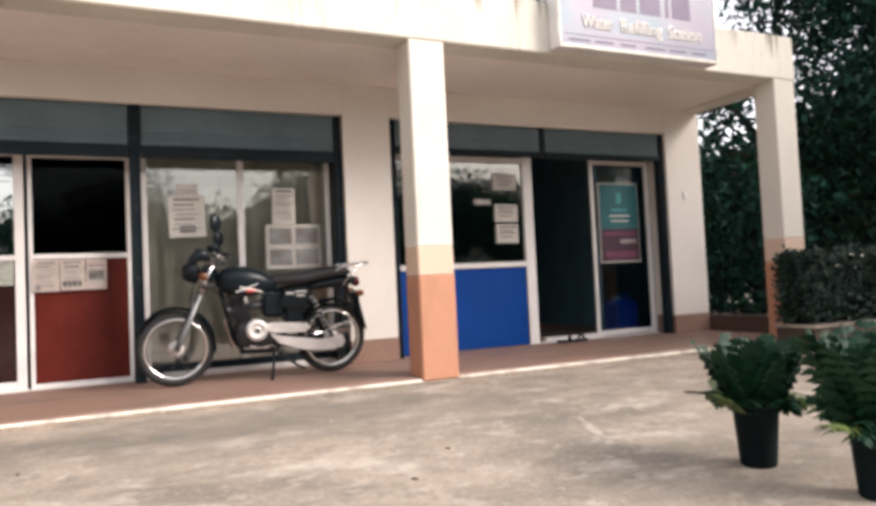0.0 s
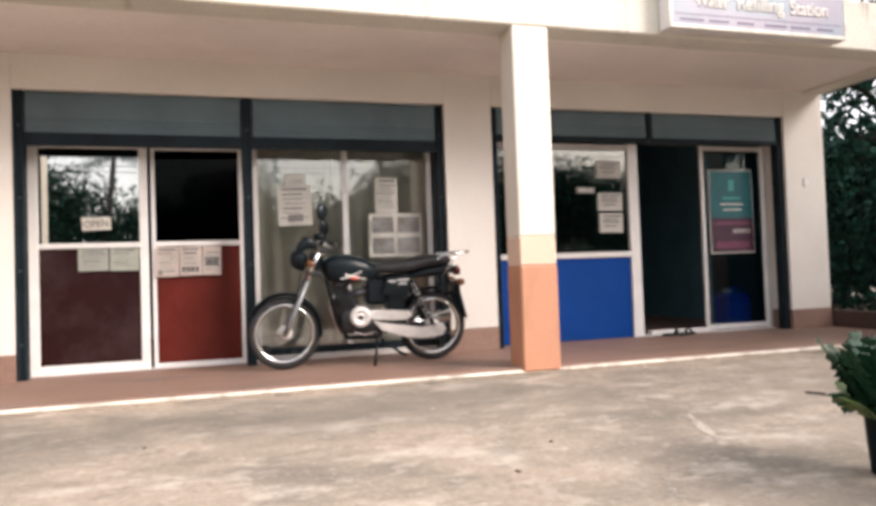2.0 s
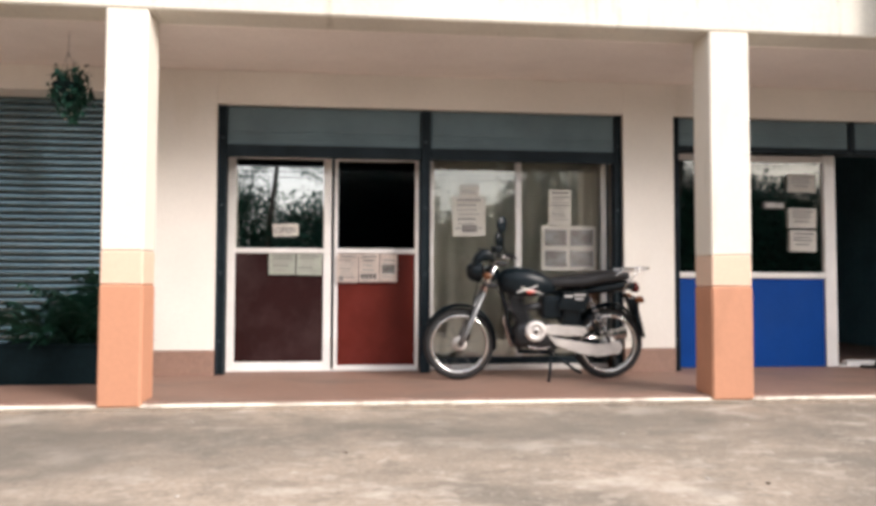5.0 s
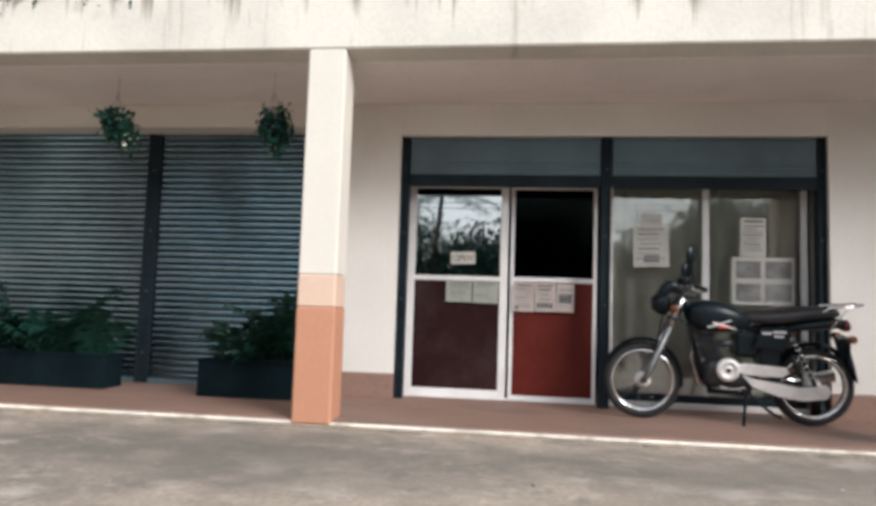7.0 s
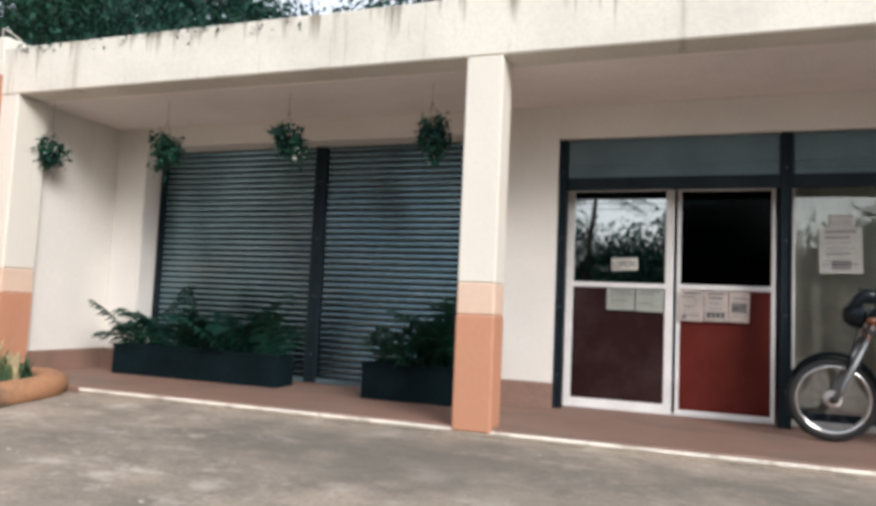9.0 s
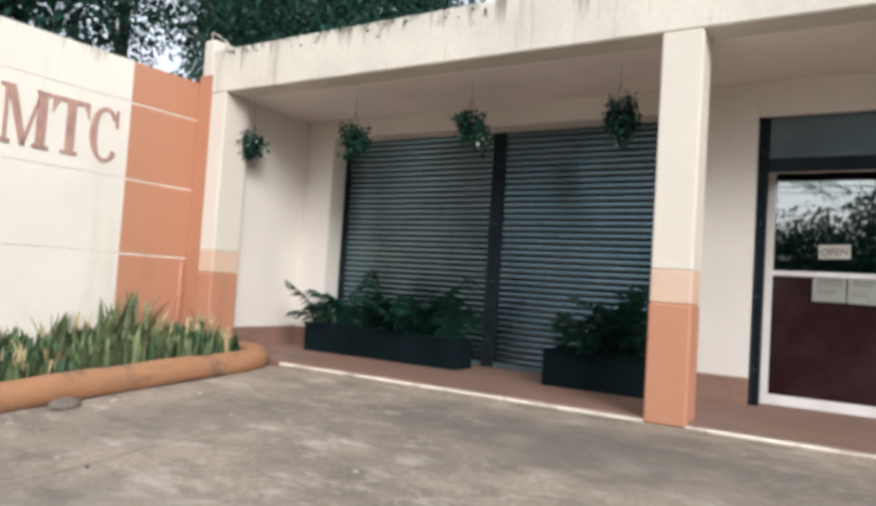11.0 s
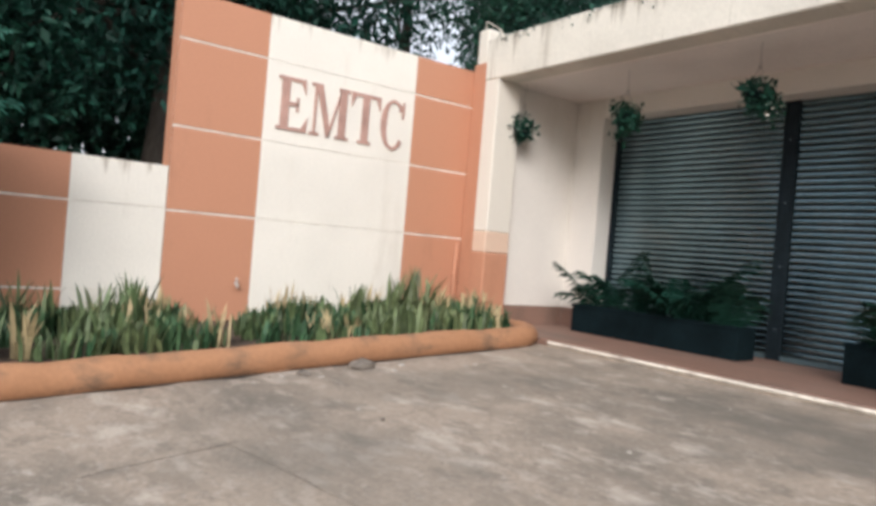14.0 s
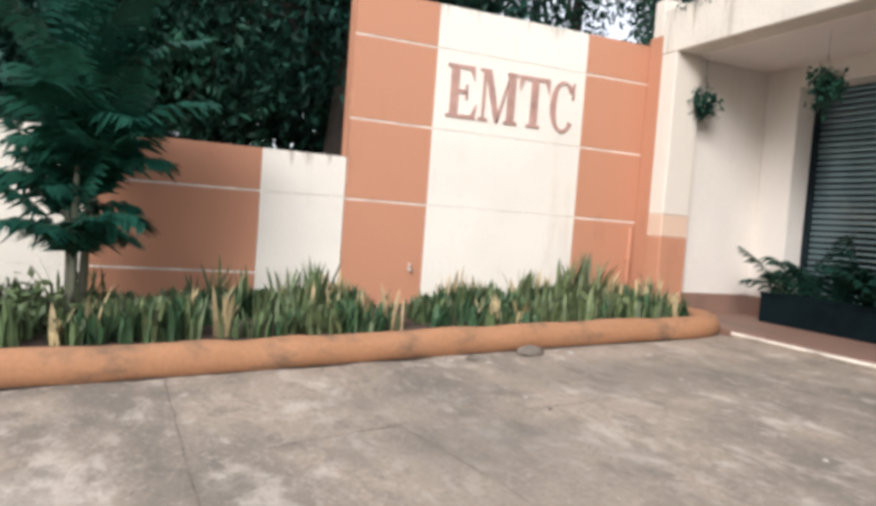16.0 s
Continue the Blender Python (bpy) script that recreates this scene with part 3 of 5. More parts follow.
# ---- shop fronts ----
def bar_x(x0, x1, z, w=0.05, y=GL, d=0.05):
    return box(x0, x1, y - d / 2, y + d / 2, z - w / 2, z + w / 2, 0.004)


def bar_z(x, z0, z1, w=0.05, y=GL, d=0.05):
    return box(x - w / 2, x + w / 2, y - d / 2, y + d / 2, z0, z1, 0.004)


def pane(x0, x1, z0, z1, mat, parent, y=GL, name="pane"):
    ob = part(name, box(x0, x1, y - 0.003, y + 0.003, z0, z1, 0), mat, parent)
    ob.visible_shadow = False
    return ob


def sliding_door(name, x0, x1, z0, z1, rail, lower, y, label, wide=0.065, upper=PANE, right=0.056, foot=0.07):
    d = thing(name, label, "door", kind="structure")
    part("stile", bar_z(x0 + wide / 2, z0, z1, wide, y, 0.04), ALU, d)
    part("stile", bar_z(x1 - right / 2, z0, z1, right, y, 0.04), ALU, d)
    for z, w in ((z1 - 0.02, 0.04), (rail, 0.045), (z0 + foot / 2, foot)):
        part("rail", bar_x(x0 + wide + 0.001, x1 - right - 0.001, z, w, y, 0.038), ALU, d)
    pane(x0 + wide, x1 - right, rail + 0.02, z1 - 0.04, upper, d, y)
    if lower:
        part("lower_panel", box(x0 + wide, x1 - right, y - 0.006, y + 0.006, z0 + foot, rail - 0.02, 0), lower, d)
    else:
        pane(x0 + wide, x1 - right, z0 + foot, rail - 0.02, PANE, d, y)
    return d


sliding_door("door_1", -1.30, -0.352, FL + 0.012, 2.10, 1.21, MAROON, GL, "white aluminium sliding door with tinted glass over maroon panel", 0.08, PANE, 0.07)
sliding_door("door_2", -0.328, 0.462, FL + 0.012, 2.10, 1.215, RED, GL + 0.045, "white aluminium sliding door with dark glass over red panel", 0.034, SMOKED, 0.034, 0.03)
slab("trim_track_1", -1.30, 0.462, GL - 0.05, GL + 0.08, FL - 0.002, FL + 0.012, ALU, "white aluminium sliding door track", "track")

win = thing("window_1", "white aluminium shop window with curtains drawn behind clear glass", "window", kind="structure")
for _x, _w in ((0.575, 0.05), (1.41, 0.06), (2.245, 0.05)):
    part("window_frame", bar_z(_x, 0.23, 2.13, _w), ALU, win)
part("window_frame", bar_x(0.602, 2.218, 2.105, 0.05, GL, 0.046), ALU, win)
part("window_sill", box(0.55, 2.27, GL - 0.05, GL + 0.05, FL - 0.002, 0.16, 0.005), ALU, win)
part("kick_panel", box(0.55, 2.27, GL - 0.02, GL + 0.02, 0.16, 0.229, 0.003), GUIDE, win)
for _a, _b in ((0.60, 1.38), (1.44, 2.22)):
    pane(_a, _b, 0.23, 2.08, CLEAR, win)


def curtain(x0, x1, z0, z1, y):
    bm = bmesh.new()
    n = int((x1 - x0) / 0.012)
    a, b = [], []
    for k in range(n + 1):
        x = x0 + (x1 - x0) * k / n
        d = 0.014 * math.sin(x * 31 + 1.5 * math.sin(x * 9)) + 0.008 * math.sin(x * 11)
        a.append(bm.verts.new((x, y + d, z1))), b.append(bm.verts.new((x, y + d * 1.4, z0)))
    for k in range(n):
        bm.faces.new((a[k], b[k], b[k + 1], a[k + 1]))
    bmesh.ops.solidify(bm, geom=bm.faces[:], thickness=0.004)
    return tagged(part("curtain", bm, CURTAIN, smooth=True), "pleated beige curtain hanging behind the shop window", "curtain", "window curtains")


curtain(0.58, 1.40, 0.14, 2.12, GL + 0.08)
curtain(1.42, 2.26, 0.14, 2.12, GL + 0.08)

win3 = thing("window_2", "white framed window over a bright blue lower panel", "window", kind="structure")
part("window_frame", bar_z(2.945, FL, 2.2, 0.05), ALU, win3)
part("window_frame", bar_z(3.40, 1.03, 2.12, 0.05), ALU, win3)
part("jamb", bar_z(4.55, FL, 2.2, 0.12, GL, 0.07), ALU, win3)
part("window_frame", bar_x(2.972, 4.488, 2.16, 0.06, GL, 0.046), ALU, win3)
part("window_sill", bar_x(2.972, 4.488, 1.005, 0.055, GL - 0.005, 0.07), ALU, win3)
part("lower_panel", box(2.972, 4.488, GL - 0.015, GL + 0.015, FL, 0.976, 0.003), BLUE, win3)
pane(2.972, 3.374, 1.034, 2.128, DIM, win3), pane(3.426, 4.488, 1.034, 2.128, DIM, win3)

door3 = thing("door_3", "white aluminium sliding glass door standing half open", "door", kind="structure")
for _x, _w, _y in ((5.445, 0.04, GL), (5.545, 0.022, GL + 0.05), (6.26, 0.055, GL), (6.345, 0.03, GL + 0.02)):
    part("stile", bar_z(_x, FL + 0.012, 2.2, _w, _y, 0.04), ALU, door3)
part("rail", bar_x(5.468, 6.232, 0.16, 0.05, GL, 0.038), ALU, door3)
part("rail", bar_x(5.468, 6.232, 2.17, 0.05, GL, 0.038), ALU, door3)
pane(5.468, 6.232, 0.185, 2.145, TEALGLASS, door3)
part("track", box(4.61, 6.33, GL - 0.05, GL + 0.08, FL - 0.002, FL + 0.011, 0.003), ALU, door3)
part("threshold", box(4.70, 5.42, GL - 0.04, GL + 0.04, FL + 0.0115, FL + 0.055, 0.004), ALU, door3, "raised white threshold bar")


# ---- foliage builders ----
def leaf_mesh(name, centres, axes, normals, lengths, widths, mat, parent=None):
    """One mesh of many pointed leaves, each a folded lozenge of four triangles."""
    c, a, n = (np.asarray(v, float) for v in (centres, axes, normals))
    a /= np.linalg.norm(a, axis=1, keepdims=True) + 1e-9
    s = np.cross(a, n)
    s /= np.linalg.norm(s, axis=1, keepdims=True) + 1e-9
    up = np.cross(s, a)
    l, w = np.asarray(lengths)[:, None], np.asarray(widths)[:, None]
    verts = np.stack([c, c + a * l * 0.45 + s * w * 0.5 + up * w * 0.12, c + a * l - up * l * 0.08, c + a * l * 0.45 - s * w * 0.5 + up * w * 0.12], 1).reshape(-1, 3)
    k = np.arange(len(c))[:, None] * 4
    faces = np.concatenate([k + [0, 1, 2], k + [0, 2, 3]], 0)
    me = bpy.data.meshes.new(name)
    me.from_pydata(verts.tolist(), [], faces.tolist())
    me.materials.append(mat)
    ob = new(name, me)
    if parent:
        ob.parent = parent
    return ob


def cluster_leaves(rng, blobs, count, per, spread, size):
    """Leaf places in clumps scattered over ellipsoid blobs (centre, radii)."""
    vol = np.array([np.prod(r) for _, r in blobs]) ** 0.7
    pick = rng.choice(len(blobs), count // per, p=vol / vol.sum())
    d = rng.normal(size=(len(pick), 3))
    d /= np.linalg.norm(d, axis=1, keepdims=True)
    d *= rng.uniform(0.35, 1.0, (len(pick), 1)) ** 0.5
    hub = np.array([blobs[k][0] for k in pick]) + d * np.array([blobs[k][1] for k in pick])
    c = np.repeat(hub, per, 0) + rng.normal(size=(len(pick) * per, 3)) * spread
    a = rng.normal(size=c.shape) + np.array([0, 0, -0.5])
    n = rng.normal(size=c.shape) * 0.6 + np.array([0, 0, 1.0])
    l = size * rng.uniform(0.6, 1.4, len(c))
    return c, a, n, l, l * rng.uniform(0.38, 0.6, len(c))


def tree(at, height, blobs, leaves, size, seed, label, radius=0.16, lean=(0, 0)):
    rng = np.random.default_rng(seed)
    x, y, z = at
    t = thing("tree", label, "tree", group="trees round the lot")
    top = Vector((x + lean[0], y + lean[1], z + height))
    pts = [Vector((x, y, z - 0.2)).lerp(top, k / 6) + Vector((rng.normal() * 0.05, rng.normal() * 0.05, 0)) for k in range(7)]
    bm = tube(pts, [radius * (1.25 - 0.09 * k) for k in range(7)], 10)
    for c, r in blobs:
        start = pts[int(rng.integers(3, 6))]
        end = Vector(c)
        mid = start.lerp(end, 0.5) + Vector((0, 0, 0.25))
        tube([start, mid, end], [radius * 0.5, radius * 0.32, radius * 0.1], 7, bm)
        for _ in range(3):
            tip = end + Vector(rng.normal(size=3) * np.array(r) * 0.6)
            tube([mid.lerp(end, 0.4), mid.lerp(tip, 0.6), tip], [radius * 0.2, radius * 0.12, radius * 0.04], 5, bm)
    part("trunk", bm, BARK, t, smooth=True)
    leaf_mesh("crown", *cluster_leaves(rng, blobs, leaves, 14, 0.28, size), LEAF, t)
    return t


def frond_bm(rng, length, rise, droop, leaflets, leaf_len, leaf_wide, turn, base):
    """An arching frond: one ribbed ribbon with narrow paired leaflets grown out of its two edges."""
    bm = bmesh.new()
    ct, st = math.cos(turn), math.sin(turn)
    n = leaflets * 2 + 3
    pts = []
    for k in range(n + 1):
        u = k / n
        r = length * (u * math.cos(rise) + 0.12 * u * u)
        pts.append(Vector(base) + Vector((ct * r, st * r, length * (u * math.sin(rise) - droop * u * u))))
    side = Vector((-st, ct, 0))
    rows = []
    for k, p in enumerate(pts):
        w = 0.004 + 0.009 * length * (1 - k / n)
        rows.append((bm.verts.new(p - side * w), bm.verts.new(p + Vector((0, 0, w * 0.8))), bm.verts.new(p + side * w)))
    for a, b in zip(rows, rows[1:]):
        bm.faces.new((a[0], a[1], b[1], b[0])), bm.faces.new((a[1], a[2], b[2], b[1]))
    for k in range(3, n, 2):
        u = k / n
        d = (pts[k + 1] - pts[k]).normalized()
        for s, col in ((-1, 0), (1, 2)):
            ll = leaf_len * (0.4 + 0.9 * math.sin(math.pi * min(1, u * 0.88 + 0.08))) * rng.uniform(0.8, 1.12)
            out = (side * s + d * 0.6 + Vector((0, 0, -0.2 + rng.normal() * 0.15))).normalized()
            p, q = rows[k][col], rows[k + 1][col]
            mid = (p.co + q.co) / 2 + out * ll * 0.45
            m0, m1 = bm.verts.new(mid - d * leaf_wide * 0.5), bm.verts.new(mid + d * leaf_wide * 0.5)
            tip = bm.verts.new((p.co + q.co) / 2 + out * ll + Vector((0, 0, -0.28 * ll)))
            bm.faces.new((p, q, m1, m0)), bm.faces.new((m0, m1, tip))
    return bm


# ---- trees beyond the walls ----
tree((-9.2, 2.4, 0), 5.2, [((-9.3, 1.2, 3.4), (1.5, 1.7, 1.5)), ((-9.5, 3.4, 4.9), (1.5, 1.6, 1.2)), ((-10.2, -0.8, 2.7), (1.6, 1.8, 1.7)), ((-8.6, 0.4, 2.2), (0.9, 1.5, 0.9)), ((-9.6, 4.0, 3.7), (1.3, 1.3, 0.9)), ((-8.7, 2.5, 4.4), (0.9, 1.1, 1.0)), ((-8.9, -0.6, 3.0), (1.0, 1.6, 1.3))], 34000, 0.13, 1,
     "tall dark leafy tree behind the boundary wall", 0.13, (0.2, 0.5))
tree((-10.0, -2.6, 0), 4.5, [((-10.2, -2.6, 3.6), (1.8, 1.9, 1.7)), ((-9.0, -3.4, 2.3), (1.2, 1.6, 1.2)), ((-11, -1, 5.0), (1.6, 2.0, 1.6)), ((-9.0, -1.2, 1.6), (0.8, 1.6, 0.9))], 9000, 0.18, 2,
     "dense dark leafy tree behind the low boundary wall", 0.17)
tree((-10.6, 6.2, 0), 6.0, [((-10.4, 5.6, 5.2), (1.6, 1.5, 1.3)), ((-9.2, 7.4, 5.6), (1.6, 1.5, 1.2)), ((-11.2, 4.2, 3.6), (1.5, 1.8, 1.6)), ((-9.0, 9.2, 4.6), (1.8, 1.6, 1.4)), ((-10.3, 6.5, 4.2), (0.9, 0.7, 0.7))], 17000, 0.12, 3,
     "tall open-crowned tree behind the corner of the building", 0.10, (0.4, 0.6))
tree((-6.4, 13.2, 0), 5.5, [((-7.6, 13.0, 5.2), (1.9, 1.6, 1.6)), ((-5.2, 13.0, 5.6), (1.9, 1.6, 1.5)), ((-3.4, 13.4, 5.0), (1.3, 1.5, 1.2)), ((-6.0, 12.4, 4.2), (2.4, 1.0, 1.0))], 30000, 0.13, 4,
     "leafy tree standing behind the flat roof", 0.2)
tree((10.75, 9.0, 0), 4.5, [((9.4, 8.6, 1.5), (1.3, 1.3, 1.1)), ((11.6, 7.6, 3.8), (1.6, 1.4, 1.6)), ((8.4, 10.2, 5.8), (1.6, 1.5, 1.0)), ((12.4, 8.6, 2.0), (1.8, 1.6, 1.6)), ((8.6, 9.2, 2.0), (0.9, 0.9, 0.7)), ((10.2, 7.8, 5.0), (1.1, 0.9, 0.8)), ((9.7, 7.6, 5.7), (0.8, 0.8, 0.6)), ((9.7, 9.2, 3.75), (1.0, 0.8, 0.40)), ((9.7, 9.0, 2.1), (0.9, 0.7, 0.5)), ((9.8, 8.8, 0.5), (1.0, 0.8, 0.6))], 30000, 0.13, 6,
     "dark dense tree beside the porch end", 0.16)
tree((11.4, 6.0, 0), 5.0, [((11.2, 6.2, 4.0), (1.6, 1.6, 1.6)), ((12.2, 5.4, 2.6), (1.6, 1.6, 1.6)), ((10.6, 6.4, 5.6), (1.6, 1.6, 1.2)), ((13.4, 6.6, 4.6), (1.8, 1.8, 1.8)), ((9.9, 5.8, 6.6), (1.8, 1.4, 1.1)), ((12.6, 6.2, 6.8), (2.0, 1.8, 1.5)), ((11.4, 5.6, 1.4), (1.6, 1.0, 1.2))], 34000, 0.13, 7,
     "dark dense tree beside the clipped hedge", 0.16)
tree((9.0, 12.4, 0), 4.0, [((8.4, 12.4, 1.6), (1.6, 1.2, 1.2)), ((10.4, 12.6, 1.8), (1.5, 1.4, 1.2)), ((11.4, 13.0, 5.8), (1.5, 1.2, 0.7))], 4600, 0.17, 8,
     "dark leafy tree in the gap beyond the porch", 0.14)


tree((-12.4, 13.0, 0), 6.0, [((-15.0, 13.4, 7.2), (1.7, 1.4, 1.6)), ((-12.6, 13.0, 7.0), (1.8, 1.4, 1.6)), ((-10.4, 13.2, 6.6), (1.5, 1.3, 1.4)), ((-9.0, 13.0, 6.1), (1.1, 1.2, 1.0)), ((-13.6, 12.6, 5.4), (2.2, 1.2, 1.2))], 42000, 0.14, 14,
     "broad dark crown of a tree rising behind the roof corner", 0.2)
# unseen tree, added only to keep sun off the hedge and porch end
tree((11.8, 0.6, 0), 4.2, [((11.6, 0.8, 3.6), (2.2, 2.0, 1.7)), ((10.6, 1.6, 5.0), (1.8, 1.6, 1.3)), ((13.2, 0.2, 4.6), (2.0, 2.0, 1.6))], 6500, 0.22, 9,
     "added leafy tree out of view that shades the hedge and the porch end", 0.18)


def woods(name, blobs, count, size, seed, label):
    rng = np.random.default_rng(seed)
    return tagged(leaf_mesh(name, *cluster_leaves(rng, blobs, count, 16, 0.4, size), LEAF), label, "woods", "", "stuff")


woods("far_woods", [((-13.5, y, 2.0 + 1.4 * math.sin(y * 1.3)), (1.6, 1.5, 2.6)) for y in np.arange(-9, 6, 1.6)] + [((-14.5, y, 5.2 + 0.8 * math.sin(y * 2.1)), (1.4, 1.6, 2.0)) for y in np.arange(-8, 2.5, 1.7)], 40000, 0.34, 21, "dense dark woods beyond the boundary wall")
woods("far_woods", [((x, 13.5 - 0.6 * (x - 8), 1.8 + 0.6 * math.sin(x * 2.1) + 0.3 * max(0, x - 12)), (1.4, 1.4, 1.5 if x < 15 else 2.3)) for x in np.arange(10.5, 20, 1.5)], 20000, 0.34, 22, "dense dark woods beyond the end of the building")
woods("roadside_trees", [((x, -15 - math.sin(x), 2.1 + 0.9 * math.sin(x * 0.9 + 1) + 0.5 * math.sin(x * 2.3)), (1.5, 1.3, 2.3 + 0.7 * math.sin(x * 1.7))) for x in np.arange(-22, 24, 1.3)]
      + [((x, -16.5, 4.0 + 0.8 * math.sin(x * 2.0)), (1.3, 1.2, 1.5)) for x in np.arange(7.5, 19, 1.4)],
      200000, 0.22, 23, "uneven line of roadside trees across the road")


def coconut_palm(x, y, height, seed):
    rng = np.random.default_rng(seed)
    t = thing("coconut_palm", "slender roadside coconut palm across the road", "palm tree", group="roadside palms")
    part("trunk", tube([(x, y, -0.3), (x + 0.2, y, height * 0.5), (x + 0.5, y, height)], [0.16, 0.12, 0.09], 9), BARK, t, smooth=True)
    for k in range(12):
        part("frond", frond_bm(rng, 2.2, radians(rng.uniform(5, 55)), 0.45, 16, 0.45, 0.07, k * 0.55 + rng.uniform(0, 0.3), (x + 0.5, y, height)), LEAF3, t)


for _n, (_x, _h) in enumerate(((-4.2, 5.6), (-7.5, 6.4), (6.0, 6.0), (12.5, 6.6))):
    coconut_palm(_x, -14.5, _h, 40 + _n)

def utility_line():
    t = thing("utility_line", "sagging overhead cables between two concrete poles across the road", "utility line")
    for x in (-27.0, 27.0):
        part("pole", tube([(x, -12, -0.4), (x, -12, 6.2)], [0.16, 0.10], 12), CONCRETE, t, smooth=True)
        part("crossarm", box(x - 0.05, x + 0.05, -12.5, -11.5, 5.75, 5.85), GUIDE, t)
    for z, y in ((5.80, -12.4), (5.80, -11.6), (5.45, -12.1), (5.25, -12.1)):
        part("cable", tube([(x, y, z - 0.55 * (1 - (x / 27) ** 2)) for x in range(-27, 28, 3)], 0.014, 6), GUIDE, t)


utility_line()

# ---- planting bed along the boundary wall ----
KERB_LINE = [(-4.76, -4.0), (-4.80, -0.3), (-4.86, 0.54), (-4.96, 1.42), (-5.15, 2.83), (-5.31, 4.4), (-5.35, 4.95), (-5.45, 5.27), (-5.70, 5.43), (-6.24, 5.46)]


def smooth_line(points, n):
    pts = [Vector((x, y, 0)) for x, y in points]
    out = []
    for k in range(len(pts) - 1):
        p0, p1, p2, p3 = pts[max(k - 1, 0)], pts[k], pts[k + 1], pts[min(k + 2, len(pts) - 1)]
        steps = max(2, int((p2 - p1).length / n))
        for j in range(steps):
            u = j / steps
            out.append(0.5 * ((2 * p1) + (p2 - p0) * u + (2 * p0 - 5 * p1 + 4 * p2 - p3) * u * u + (3 * p1 - p0 - 3 * p2 + p3) * u ** 3))
    return out + [pts[-1]]


_bm = bmesh.new()
_line = smooth_line(KERB_LINE, 0.07)
tube([Vector((p.x, p.y, ground_z(p.y) + 0.072)) for p in _line], 0.114, 18, _bm)
for v in _bm.verts:
    _n = noise.noise(v.co * 3.2) * 0.016 + noise.noise(v.co * 9) * 0.006
    v.co += Vector((_n, _n * 0.5, _n * 1.2))
structure("kerb_garden", _bm, KERB, "rounded orange painted concrete kerb round the planting bed", "kerb")
for f in bpy.data.objects["kerb_garden"].data.polygons:
    f.use_smooth = True
_bm = bmesh.new()
_in = [_bm.verts.new((p.x - 0.02, p.y, ground_z(p.y) + 0.09)) for p in _line[:-6]]
_out = [_bm.verts.new((WX + 0.002, v.co.y, v.co.z + 0.03)) for v in _in]
for k in range(len(_in) - 1):
    _bm.faces.new((_in[k], _in[k + 1], _out[k + 1], _out[k]))
structure("ground_bed", _bm, SOIL, "dark garden soil of the planting bed", "soil")


def bed_plants(seed, count, mat, label, tall, keep):
    """Tufts of upright strap leaves rising from the soil."""
    rng = np.random.default_rng(seed)
    verts, faces = [], []
    while count > 0:
        y = rng.uniform(-3.8, 5.25)
        x = rng.uniform(-6.72, -5.42 + 0.055 * (2.6 - y))
        if noise.noise(Vector((x * 1.1, y * 1.4, seed))) < keep or (2.25 < y < 3.05 and rng.random() < 0.62):
            continue
        z0 = ground_z(y) + 0.08
        for _ in range(int(rng.integers(6, 13))):
            count -= 1
            h = tall * rng.uniform(0.5, 1.15) * (1.0 + 0.7 * noise.noise(Vector((x * 1.4, y * 1.3, 3)))) * (1.03 if y > 3.6 else 0.95)
            w = rng.uniform(0.007, 0.022)
            a = rng.uniform(0, 6.28)
            tip = rng.uniform(0.05, 0.4) * h
            dx, dy = math.cos(a), math.sin(a)
            bx, by = x + rng.normal() * 0.035, y + rng.normal() * 0.035
            i = len(verts)
            for u, ww in ((0, 0.7), (0.45, 1.0), (0.8, 0.75)):
                ox, oy, oz = bx + dx * tip * u * u, by + dy * tip * u * u, z0 + h * u * (1 - 0.12 * u)
                verts += [(ox - dy * w * ww, oy + dx * w * ww, oz), (ox + dy * w * ww, oy - dx * w * ww, oz)]
            verts.append((bx + dx * tip, by + dy * tip, z0 + h * 0.9))
            faces += [(i, i + 1, i + 3, i + 2), (i + 2, i + 3, i + 5, i + 4), (i + 4, i + 5, i + 6)]
    me = bpy.data.meshes.new("bed_plants")
    me.from_pydata(verts, [], faces)
    me.materials.append(mat)
    return tagged(new("bed_plants", me), label, "plants", "", "stuff")


bed_plants(1, 5200, LEAF2, "dense upright strap-leaved plants in the planting bed", 0.26, -0.22)
bed_plants(2, 3800, LEAFB, "darker green strap leaves among the bed plants", 0.26, -0.12)
bed_plants(3, 560, DRY, "straw-yellow dry leaves among the bed plants", 0.36, 0.0)
bed_plants(4, 640, LEAF2, "taller seed spikes rising above the bed plants", 0.46, 0.1)


